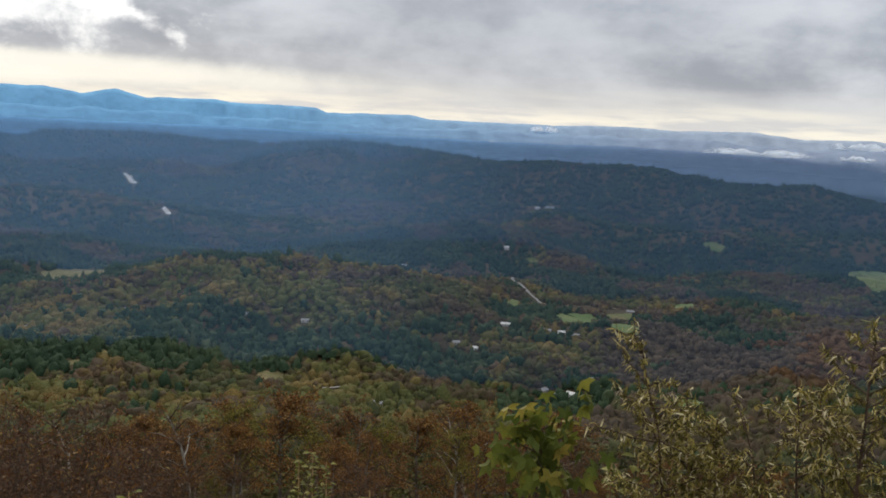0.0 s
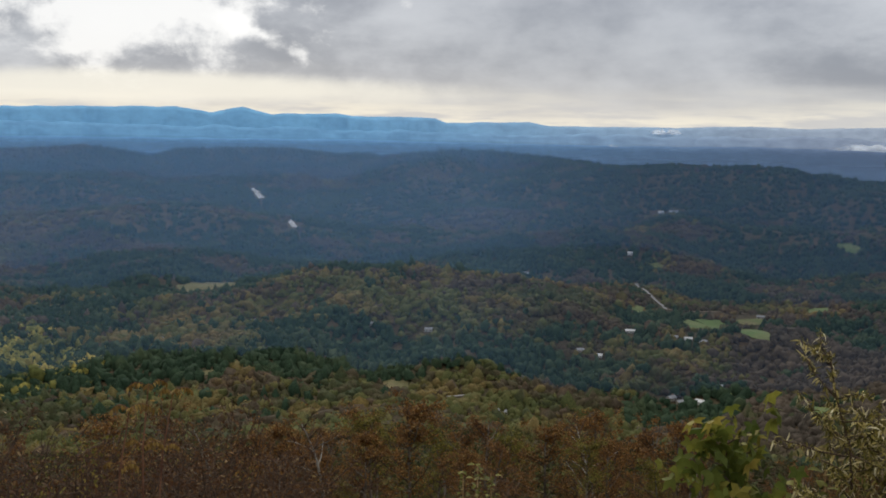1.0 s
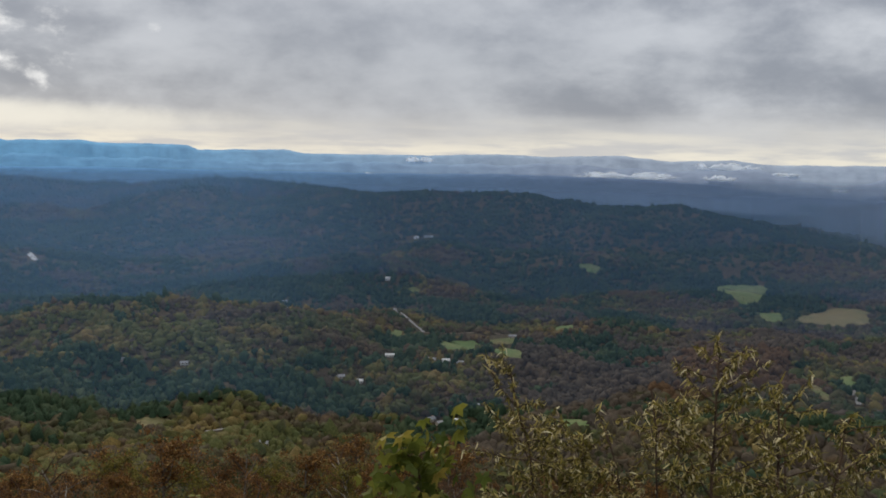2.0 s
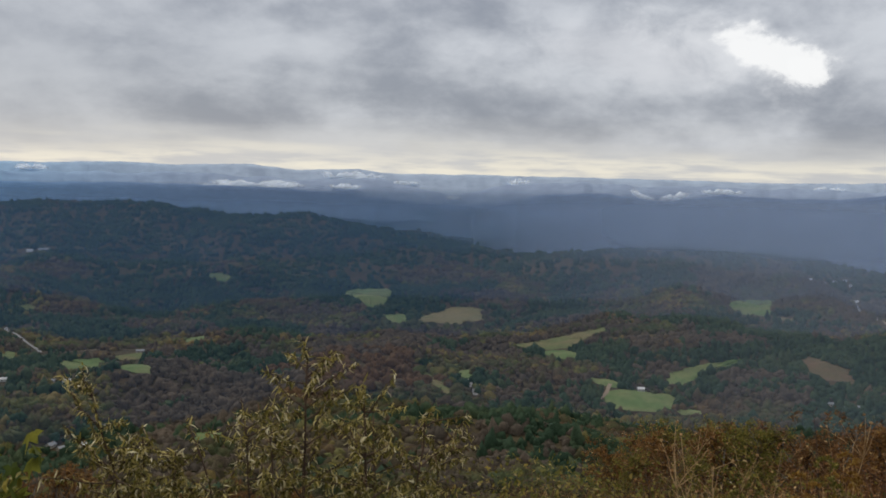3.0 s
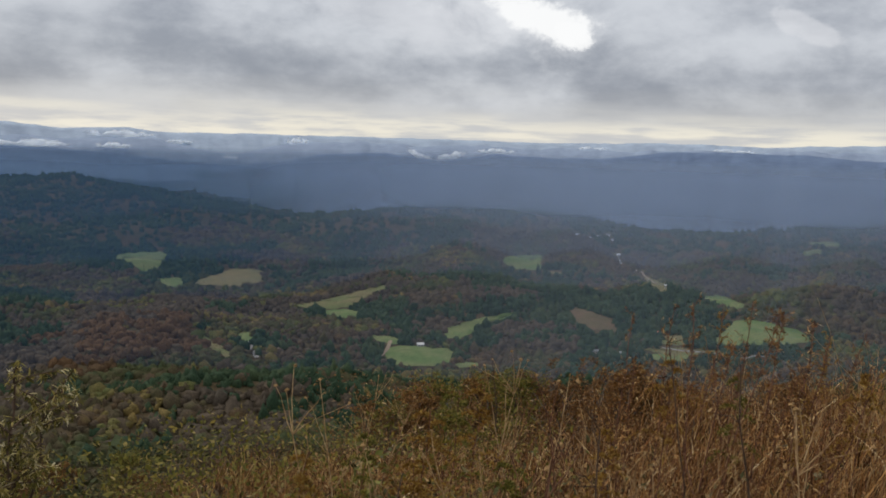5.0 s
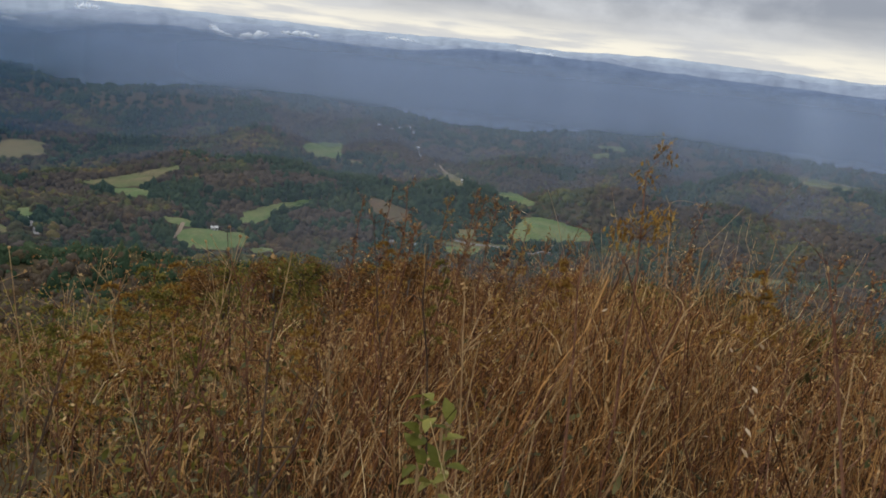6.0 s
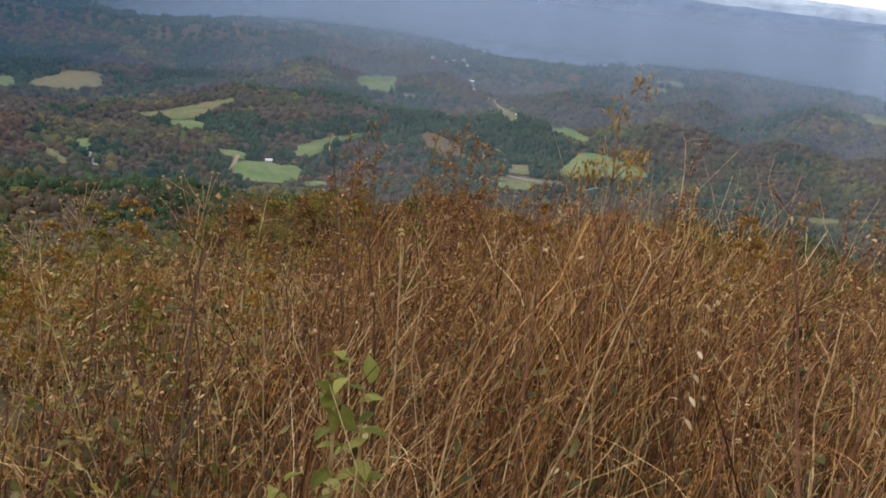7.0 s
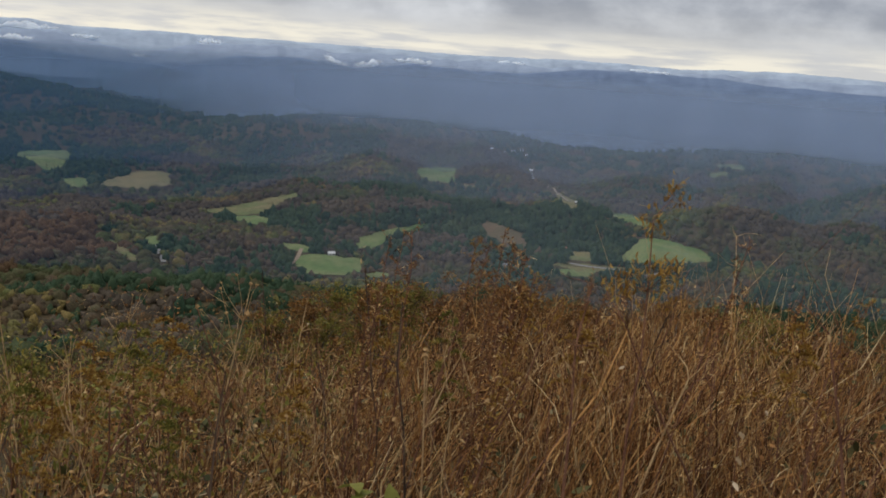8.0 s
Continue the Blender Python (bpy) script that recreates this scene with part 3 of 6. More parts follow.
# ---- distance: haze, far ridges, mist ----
# see-through tint imitating haze; the middle bearings get a darker, cloud-shaded tint
def veil_material(name, col, alpha, low, top, west, east_, col_shaded=None, col_east=None, foot=None):
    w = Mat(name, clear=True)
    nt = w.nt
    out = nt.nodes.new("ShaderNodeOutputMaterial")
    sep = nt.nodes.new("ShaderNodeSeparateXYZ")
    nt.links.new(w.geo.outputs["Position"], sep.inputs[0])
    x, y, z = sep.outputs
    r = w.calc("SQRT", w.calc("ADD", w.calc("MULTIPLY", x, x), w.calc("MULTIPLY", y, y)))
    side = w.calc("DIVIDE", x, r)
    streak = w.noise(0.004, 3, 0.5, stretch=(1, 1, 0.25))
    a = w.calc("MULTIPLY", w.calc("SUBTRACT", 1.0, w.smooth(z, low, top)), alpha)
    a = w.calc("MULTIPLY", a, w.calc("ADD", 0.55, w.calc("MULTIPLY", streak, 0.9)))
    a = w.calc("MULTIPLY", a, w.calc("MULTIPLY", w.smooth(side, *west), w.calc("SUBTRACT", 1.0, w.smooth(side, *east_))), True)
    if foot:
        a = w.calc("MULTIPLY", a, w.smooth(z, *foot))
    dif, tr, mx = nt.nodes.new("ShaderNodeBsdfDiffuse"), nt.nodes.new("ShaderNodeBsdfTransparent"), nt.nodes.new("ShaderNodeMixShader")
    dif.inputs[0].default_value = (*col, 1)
    if col_shaded:
        c = w.mix(w.smooth(side, -0.12, 0.12), col, col_shaded)
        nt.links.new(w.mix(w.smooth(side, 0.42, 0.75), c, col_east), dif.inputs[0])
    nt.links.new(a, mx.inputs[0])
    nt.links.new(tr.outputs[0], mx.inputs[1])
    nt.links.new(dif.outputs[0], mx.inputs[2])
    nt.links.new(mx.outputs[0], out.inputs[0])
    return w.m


def rain_veil(azs, rs, top, mat, label):
    """A tinted sheet standing in for rain or haze in a valley, following the hills before it."""
    aa = np.arange(azs[0], azs[-1] + 0.1, 1.0)
    rr = np.interp(aa, azs, rs) + 60 * fbm(aa, aa * 0, 6.0, 2, 1)
    zs = np.linspace(-300, top, 6)
    a = np.radians(aa)
    V = np.concatenate([np.stack([-np.sin(a) * rr, np.cos(a) * rr, np.full(len(a), z)], -1) for z in zs])
    na = len(aa)
    i, j = np.meshgrid(np.arange(len(zs) - 1), np.arange(na - 1), indexing="ij")
    F = np.stack([i * na + j, i * na + j + 1, (i + 1) * na + j + 1, (i + 1) * na + j], -1).reshape(-1, 4)
    return tagged(new("rain_veil", mesh_from("rain_veil", V, F, mat, True)), label, "haze", kind="structure")


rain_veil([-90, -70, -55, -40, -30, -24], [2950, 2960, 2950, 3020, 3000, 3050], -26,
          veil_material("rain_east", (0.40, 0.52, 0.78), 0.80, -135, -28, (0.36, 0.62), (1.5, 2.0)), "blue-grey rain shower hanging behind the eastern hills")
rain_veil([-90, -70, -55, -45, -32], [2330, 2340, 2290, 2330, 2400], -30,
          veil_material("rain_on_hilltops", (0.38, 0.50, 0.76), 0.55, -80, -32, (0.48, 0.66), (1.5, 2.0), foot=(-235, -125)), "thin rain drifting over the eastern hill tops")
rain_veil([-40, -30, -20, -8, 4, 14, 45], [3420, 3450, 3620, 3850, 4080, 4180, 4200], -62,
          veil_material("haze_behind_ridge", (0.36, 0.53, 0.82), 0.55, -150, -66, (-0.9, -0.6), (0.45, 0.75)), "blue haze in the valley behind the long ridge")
# sheets one behind another paint haze by distance, darkened midway like cloud shade
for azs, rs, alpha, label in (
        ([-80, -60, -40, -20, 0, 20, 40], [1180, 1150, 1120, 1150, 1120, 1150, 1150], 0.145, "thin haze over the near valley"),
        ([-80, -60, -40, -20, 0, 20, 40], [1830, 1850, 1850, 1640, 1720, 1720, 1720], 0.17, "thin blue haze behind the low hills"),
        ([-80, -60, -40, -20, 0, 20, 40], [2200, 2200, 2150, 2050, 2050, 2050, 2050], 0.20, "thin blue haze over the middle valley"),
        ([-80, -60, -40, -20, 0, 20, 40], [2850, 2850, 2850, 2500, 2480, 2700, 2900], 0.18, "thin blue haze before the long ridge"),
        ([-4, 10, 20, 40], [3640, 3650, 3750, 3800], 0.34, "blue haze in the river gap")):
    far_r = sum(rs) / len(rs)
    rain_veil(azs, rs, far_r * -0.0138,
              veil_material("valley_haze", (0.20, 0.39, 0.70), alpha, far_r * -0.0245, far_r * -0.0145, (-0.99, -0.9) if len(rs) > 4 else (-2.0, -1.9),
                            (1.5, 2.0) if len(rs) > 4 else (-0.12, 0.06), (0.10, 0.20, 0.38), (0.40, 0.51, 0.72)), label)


# distance haze is put into the base colour, bluer towards the west
def hazed_material(name, left, right):
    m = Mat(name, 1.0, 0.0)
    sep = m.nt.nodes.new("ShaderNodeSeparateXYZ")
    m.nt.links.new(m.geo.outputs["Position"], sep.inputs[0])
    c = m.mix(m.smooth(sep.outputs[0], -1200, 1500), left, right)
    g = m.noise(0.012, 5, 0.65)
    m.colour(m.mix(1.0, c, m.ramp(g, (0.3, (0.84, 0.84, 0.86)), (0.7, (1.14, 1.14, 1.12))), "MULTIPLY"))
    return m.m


def far_ridge(r, azs, els, rough, size, mat, label, seed):
    """A long mountain ridge: a front slope, a crest and a back slope."""
    aa = np.arange(-88, 46, 0.12)
    e = np.interp(aa, azs, els) + rough * fbm(aa * size, aa * 0 + seed, 1.0, 5, seed % 6)
    crest = r * np.tan(np.radians(e))
    rows = []
    for dr, k in ((-420, -1.0), (-260, -0.62), (-120, -0.28), (-45, -0.08), (0, 0.0), (60, -0.2), (160, -0.6), (230, -1.0)):
        a = np.radians(aa)
        fold = 26 * fbm(aa * 1.6 + dr * 0.004, aa * 0 + dr * 0.01, 1.0, 4, 2) * min(1.0, abs(k) * 4)
        rad = r + dr + fold * 3
        rows.append(np.stack([-np.sin(a) * rad, np.cos(a) * rad, crest + k * (crest + 200) + fold * 0.5], -1))
    V = np.concatenate(rows)
    na = len(aa)
    i, j = np.meshgrid(np.arange(len(rows) - 1), np.arange(na - 1), indexing="ij")
    F = np.stack([i * na + j, (i + 1) * na + j, (i + 1) * na + j + 1, i * na + j + 1], -1).reshape(-1, 4)
    return tagged(new("far_ridge", mesh_from("far_ridge", V, F, mat, True)), label, "mountains", kind="structure")


# wooded ranges, blue only through the haze in their colour
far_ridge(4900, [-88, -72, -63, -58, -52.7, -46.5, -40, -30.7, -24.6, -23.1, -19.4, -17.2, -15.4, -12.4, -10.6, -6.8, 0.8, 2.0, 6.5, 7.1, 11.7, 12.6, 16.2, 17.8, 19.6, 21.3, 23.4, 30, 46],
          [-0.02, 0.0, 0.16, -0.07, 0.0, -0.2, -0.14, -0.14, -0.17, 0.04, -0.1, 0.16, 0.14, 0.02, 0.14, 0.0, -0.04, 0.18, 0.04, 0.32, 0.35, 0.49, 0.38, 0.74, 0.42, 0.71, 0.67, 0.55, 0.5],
          0.05, 1.3, hazed_material("mountains_far_hazed", (0.17, 0.38, 0.63), (0.34, 0.41, 0.53)), "far mountain range on the horizon with blue haze painted in", 3)
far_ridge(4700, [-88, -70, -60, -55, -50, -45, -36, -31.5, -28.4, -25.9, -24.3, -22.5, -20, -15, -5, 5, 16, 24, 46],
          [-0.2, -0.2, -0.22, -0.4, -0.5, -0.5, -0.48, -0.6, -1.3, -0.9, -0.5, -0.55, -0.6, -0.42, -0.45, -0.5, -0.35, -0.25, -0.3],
          0.17, 0.9, hazed_material("mountains_back_hazed", (0.15, 0.33, 0.56), (0.26, 0.32, 0.44)), "wooded ridge far behind the valley with blue haze painted in", 4)
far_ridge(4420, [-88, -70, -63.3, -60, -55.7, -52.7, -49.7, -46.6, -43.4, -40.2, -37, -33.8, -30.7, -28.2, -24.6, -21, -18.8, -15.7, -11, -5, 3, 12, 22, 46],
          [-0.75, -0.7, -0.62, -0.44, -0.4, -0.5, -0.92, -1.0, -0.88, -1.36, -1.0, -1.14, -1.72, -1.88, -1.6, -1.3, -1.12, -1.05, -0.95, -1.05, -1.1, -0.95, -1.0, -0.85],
          0.07, 0.9, hazed_material("mountains_mid_hazed", (0.135, 0.30, 0.54), (0.14, 0.19, 0.30)), "far wooded hills with dark blue haze painted in", 5)


def mist_material():
    w = Mat("mist", clear=True)
    m, nt = w.m, w.nt
    out = nt.nodes.new("ShaderNodeOutputMaterial")
    n = w.noise(0.018, 5, 0.65, stretch=(1, 1, 2.5))
    grad = nt.nodes.new("ShaderNodeSeparateXYZ")
    nt.links.new(w.tc.outputs["Generated"], grad.inputs[0])
    edge = w.calc("MULTIPLY", w.smooth(grad.outputs[0], 0.0, 0.45), w.smooth(w.calc("SUBTRACT", 1.0, grad.outputs[0]), 0.0, 0.45))
    edge = w.calc("MULTIPLY", edge, w.calc("SUBTRACT", 1.0, w.smooth(grad.outputs[2], 0.25, 1.0)))
    edge = w.calc("MULTIPLY", edge, w.smooth(grad.outputs[2], 0.0, 0.22))
    rag = w.calc("ADD", edge, w.calc("MULTIPLY", w.calc("SUBTRACT", n, 0.5), 1.8))
    a = w.calc("MULTIPLY", w.smooth(rag, 0.0, 0.75), w.calc("MULTIPLY", w.smooth(edge, 0.0, 0.3), 0.97))
    refl = nt.nodes.new("ShaderNodeBsdfDiffuse")
    refl.inputs[0].default_value = (0.88, 0.93, 1.0, 1)
    thru = nt.nodes.new("ShaderNodeBsdfTranslucent")
    thru.inputs[0].default_value = (0.86, 0.93, 1.0, 1)
    dif = nt.nodes.new("ShaderNodeMixShader")
    dif.inputs[0].default_value = 0.5
    nt.links.new(refl.outputs[0], dif.inputs[1])
    nt.links.new(thru.outputs[0], dif.inputs[2])
    tr = nt.nodes.new("ShaderNodeBsdfTransparent")
    mx = nt.nodes.new("ShaderNodeMixShader")
    nt.links.new(a, mx.inputs[0])
    nt.links.new(tr.outputs[0], mx.inputs[1])
    nt.links.new(dif.outputs[0], mx.inputs[2])
    nt.links.new(mx.outputs[0], out.inputs[0])
    return m


MAT_MIST = mist_material()


def mist_bank(az, el, wide, thick, sag, seed):
    """A long low bank of cloud lying in a fold of the hills, billowed on top."""
    r = 4530 if el < -0.75 else 4790
    rnd = random.Random(seed)
    half, tall = r * math.radians(wide), r * math.radians(thick)
    n, m = 44, 8
    vs = []
    ph = [rnd.uniform(0, 6) for _ in range(4)]
    for i in range(n + 1):
        u = -1 + 2 * i / n
        env = math.sqrt(max(0.0, 1 - u * u)) + 0.02
        top = 1 + 0.5 * math.sin(7 * u + ph[0]) + 0.35 * math.sin(17 * u + ph[1]) + 0.2 * math.sin(31 * u + ph[2])
        for j in range(m):
            a = 2 * math.pi * j / m
            hz = math.sin(a)
            vs.append((u * half, math.cos(a) * 50 * env, (hz * (top if hz > 0 else 0.6)) * tall * env + sag * u * u * tall * 4 - sag * tall))
    fs = [(i * m + j, i * m + (j + 1) % m, (i + 1) * m + (j + 1) % m, (i + 1) * m + j) for i in range(n) for j in range(m)]
    ob = new("mist_bank", mesh_from("mist_bank", np.array(vs), np.array(fs), MAT_MIST, True))
    p = bearing_way(az, el) * r
    ob.matrix_world = pose(p.x, p.y, p.z, 0, 0, az)
    return tagged(ob, "white bank of morning mist lying between far hills", "mist", "mist banks between the hills", kind="stuff")


for k, (az, el, wide, thick, sag) in enumerate([
        (-17.3, -0.98, 2.7, 0.10, 0.0), (-22.6, -0.40, 1.7, 0.09, 0.0), (-39.9, -1.08, 1.7, 0.09, 1.2), (-43.2, -0.76, 1.1, 0.06, 0.0),
        (-32.1, -0.52, 0.6, 0.10, 0.3), (-48.6, -0.48, 0.8, 0.06, 0.0), (-5.7, -0.30, 0.8, 0.07, 0.0), (-25.6, -0.70, 0.9, 0.05, 0.0),
        (-22.3, -1.0, 0.9, 0.07, 0.0), (-56.0, -0.40, 1.3, 0.06, 0.0), (-28.4, -1.5, 0.5, 0.04, 0.0), (-2.8, -1.15, 0.3, 0.04, 0.0),
        (21.0, -1.55, 0.9, 0.05, 0.0), (14.8, -2.3, 0.5, 0.03, 0.0)]):
    mist_bank(az, el, wide * 1.35, thick * 2.6, sag, k)


# ---- roads and houses ----
CLEARED = []


def plain(name, c, rough=0.8, var=0.15, scale=2.0, metal=0.0):
    m = Mat(name, rough, 0.3)
    m.bsdf.inputs["Metallic"].default_value = metal
    g = m.noise(scale, 5, 0.6)
    m.colour(m.mix(1.0, c, m.ramp(g, (0.3, (1 - var,) * 3), (0.7, (1 + var,) * 3)), "MULTIPLY"))
    return m.m


MAT_ROAD = plain("pale_road", (0.21, 0.205, 0.20), 0.85, 0.12, 0.4)
MAT_CUT = plain("pale_rock_cut", (0.46, 0.46, 0.46), 0.85, 0.15, 0.05)
MAT_DIRT = plain("dirt_track", (0.24, 0.185, 0.135), 0.95, 0.2, 0.4)
MAT_WHITE = plain("white_siding", (0.58, 0.58, 0.57), 0.6, 0.06, 3.0)
MAT_BRICK = plain("brick_wall", (0.33, 0.17, 0.12), 0.85, 0.2, 6.0)
MAT_SIDING = plain("tan_siding", (0.36, 0.32, 0.27), 0.7, 0.1, 3.0)
MAT_ROOF_GREY = plain("grey_shingle_roof", (0.25, 0.26, 0.28), 0.75, 0.15, 3.0)
MAT_ROOF_WHITE = plain("white_metal_roof", (0.60, 0.61, 0.63), 0.4, 0.05, 1.0)
MAT_ROOF_RED = plain("red_brown_roof", (0.30, 0.12, 0.08), 0.75, 0.2, 3.0)
MAT_WINDOW = plain("window_glass", (0.03, 0.035, 0.04), 0.08, 0.1, 1.0)


def road(stops, wide, mat, label, name="road"):
    """A strip laid on the land through the given sight lines."""
    pts = [survey(a, e) for a, e in stops]
    line = []
    for (x0, y0, _), (x1, y1, _) in zip(pts, pts[1:]):
        n = max(2, int(math.hypot(x1 - x0, y1 - y0) / 12))
        line += [(x0 + (x1 - x0) * i / n, y0 + (y1 - y0) * i / n) for i in range(n)]
    line.append(pts[-1][:2])
    P = np.array(line)
    k = np.ones(5) / 5
    S = P.copy()
    if len(P) > 6:
        for c in (0, 1):
            S[2:-2, c] = np.convolve(P[:, c], k, "valid")
    d = np.gradient(S, axis=0)
    d /= np.linalg.norm(d, axis=1, keepdims=True) + 1e-9
    nrm = np.column_stack([-d[:, 1], d[:, 0]]) * wide * 0.36
    rows = []
    for side in (-1, -0.33, 0.33, 1):
        q = S + nrm * side
        rows.append(np.column_stack([q, height(q[:, 0], q[:, 1]) + 1.4]))
    V = np.stack(rows, 1).reshape(-1, 3)
    F = np.array([(i * 4 + j, i * 4 + j + 1, i * 4 + j + 5, i * 4 + j + 4) for i in range(len(S) - 1) for j in range(3)])
    for a, e in stops:
        CLEARED.append((a, e, 0.12, 0.30))
    for (a0, e0), (a1, e1) in zip(stops, stops[1:]):
        for i in range(1, 8):
            CLEARED.append((a0 + (a1 - a0) * i / 8, e0 + (e1 - e0) * i / 8, 0.12, 0.26))
    return tagged(new(name, mesh_from(name, V, F, mat, True)), label, "road", kind="structure")


RL = "pale two-lane road winding through the woods"
road([(-4.4, -8.7), (-5.0, -9.2), (-5.5, -9.5), (-6.1, -10.05)], 8, MAT_ROAD, RL)
road([(-6.1, -10.05), (-8.6, -10.0), (-10.7, -10.1)], 3.5, MAT_DIRT, "narrow dirt lane beside a hedgerow")
road([(17.2, -3.75), (17.0, -4.0), (16.8, -4.3)], 26, MAT_CUT, "pale road cut gleaming in the river gap")
road([(15.3, -5.5), (15.1, -5.7), (14.9, -5.95)], 20, MAT_CUT, "pale road cut gleaming in the river gap")
road([(6.2, -15.4), (4.4, -15.2)], 6, MAT_ROAD, RL)
road([(6.5, -16.9), (5.5, -16.95), (4.9, -16.8), (4.6, -17.3)], 7, MAT_ROAD, RL)
road([(-29.5, -11.7), (-29.8, -12.2), (-30.0, -12.6)], 9, MAT_ROAD, RL)
road([(-53.0, -11.3), (-55.5, -11.4), (-58.5, -11.35)], 6, MAT_ROAD, RL)
road([(-37.6, -11.6), (-37.4, -12.1), (-37.0, -12.5)], 7, MAT_DIRT, "dirt track across a pasture")
road([(-51.3, -7.0), (-51.8, -7.4), (-52.5, -7.8)], 6, MAT_DIRT, "dirt track on a bare slope")
road([(-50.2, -6.2), (-50.5, -6.8)], 9, MAT_ROAD, RL)


def boxmesh(bm, x0, x1, y0, y1, z0, z1):
    vs = [bm.verts.new((x, y, z)) for z in (z0, z1) for y in (y0, y1) for x in (x0, x1)]
    for f in ((0, 2, 3, 1), (4, 5, 7, 6), (0, 1, 5, 4), (2, 6, 7, 3), (0, 4, 6, 2), (1, 3, 7, 5)):
        bm.faces.new([vs[i] for i in f])


def house(az, el, long, deep, tall, turn, wall, roof, label, name="house", chimney=False, clear=True):
    long, deep, tall = long * 0.66, deep * 0.8, tall * 0.8
    x, y, z = survey(az, el)
    h = new(name)
    h.matrix_world = pose(x, y, z - 0.3, 0, 0, az + turn)
    tagged(h, label, "house", "houses in the valley")
    bm = bmesh.new()
    boxmesh(bm, -long / 2, long / 2, -deep / 2, deep / 2, 0, tall)
    body = part("wall", bm, wall, h)
    bm = bmesh.new()
    o, rise = 0.5, deep * 0.30
    prof = [(-deep / 2 - o, tall - 0.15), (0, tall + rise), (deep / 2 + o, tall - 0.15), (deep / 2 + o, tall + 0.1), (0, tall + rise + 0.28), (-deep / 2 - o, tall + 0.1)]
    ends = [[bm.verts.new((sx * (long / 2 + o), py, pz)) for py, pz in prof] for sx in (-1, 1)]
    for i in range(6):
        bm.faces.new((ends[0][i], ends[0][(i + 1) % 6], ends[1][(i + 1) % 6], ends[1][i]))
    for e in ends:
        bm.faces.new((e[0], e[1], e[4], e[5]))
        bm.faces.new((e[1], e[2], e[3], e[4]))
    bmesh.ops.recalc_face_normals(bm, faces=bm.faces)
    part("roof", bm, roof, h)
    for sx in (-1, 1):
        bm = bmesh.new()
        a = sx * (long / 2 - 0.01)
        v = [bm.verts.new((a, -deep / 2, tall)), bm.verts.new((a, deep / 2, tall)), bm.verts.new((a, 0, tall + rise)),
             bm.verts.new((a - sx * 0.2, -deep / 2, tall)), bm.verts.new((a - sx * 0.2, deep / 2, tall)), bm.verts.new((a - sx * 0.2, 0, tall + rise))]
        for f in ((0, 1, 2), (5, 4, 3), (0, 2, 5, 3), (1, 4, 5, 2)):
            bm.faces.new([v[i] for i in f])
        part("gable", bm, wall, h)
    k = max(2, int(long / 4))
    for i in range(k):
        bm = bmesh.new()
        cx = -long / 2 + long * (i + 0.5) / k
        boxmesh(bm, cx - 0.6, cx + 0.6, -deep / 2 - 0.05, -deep / 2 + 0.1, tall * 0.35, tall * 0.8)
        part("window", bm, MAT_WINDOW, h)
    if chimney:
        bm = bmesh.new()
        boxmesh(bm, long * 0.2, long * 0.2 + 0.9, -0.45, 0.45, tall, tall + rise + 1.2)
        part("chimney", bm, MAT_BRICK, h)
    if clear:
        CLEARED.append((az, el + 0.15, math.degrees(long * 0.5 / math.hypot(x, y)), 0.24))
    return h


WH, GR = "white farmhouse with a grey gabled roof among trees", "low house with a grey shingle roof in the woods"
house(-39.3, -11.85, 13, 8, 4.2, 10, MAT_WHITE, MAT_ROOF_WHITE, "white barn with a pale metal roof beside a pasture", "barn")
house(-52.7, -10.55, 15, 9, 3.5, -15, MAT_BRICK, MAT_ROOF_RED, "brick house with a red brown roof on a lawn", chimney=True)
house(-50.0, -11.95, 13, 9, 4, 20, MAT_WHITE, MAT_ROOF_GREY, WH)
house(-50.9, -11.85, 16, 9, 4, -10, MAT_SIDING, MAT_ROOF_GREY, GR)
house(-49.3, -11.8, 12, 8, 4, 0, MAT_SIDING, MAT_ROOF_GREY, GR)
for a, e in ((-49.7, -5.25), (-49.2, -5.35), (-48.7, -5.45), (-50.0, -5.5), (-48.0, -5.3), (-45.5, -3.9)):
    house(a, e, 12, 8, 4.5, 15 * (a * 7 % 3), MAT_WHITE, MAT_ROOF_GREY, "white house on the brow of a wooded hill")
house(-50.3, -6.35, 14, 9, 5, 0, MAT_WHITE, MAT_ROOF_WHITE, WH)
house(-57.0, -8.3, 17, 9, 4, -8, MAT_WHITE, MAT_ROOF_WHITE, "long white shed with a metal roof beside a pasture", "shed")
house(-53.0, -8.0, 5, 5, 8, 0, MAT_WHITE, MAT_ROOF_WHITE, "small white tower house between wooded slopes")
house(17.4, -11.2, 20, 9, 3.5, 5, MAT_SIDING, MAT_ROOF_GREY, GR)
house(7.3, -11.7, 16, 8, 3.5, 0, MAT_WHITE, MAT_ROOF_GREY, WH)
house(10.6, -11.4, 14, 8, 3.5, 0, MAT_SIDING, MAT_ROOF_GREY, GR)
house(-4.2, -11.4, 20, 8, 3.5, 4, MAT_WHITE, MAT_ROOF_WHITE, "long white mobile home in a clearing")
house(-6.6, -11.6, 16, 8, 3.5, -10, MAT_SIDING, MAT_ROOF_GREY, GR)
house(-7.4, -11.65, 14, 8, 3.5, 12, MAT_WHITE, MAT_ROOF_WHITE, WH)
house(-8.2, -11.75, 16, 8, 3.5, -4, MAT_WHITE, MAT_ROOF_GREY, WH)
house(-11.2, -10.2, 18, 7, 4, 0, MAT_SIDING, MAT_ROOF_GREY, GR)
house(-1.4, -12.6, 13, 8, 3.5, 20, MAT_SIDING, MAT_ROOF_GREY, GR)
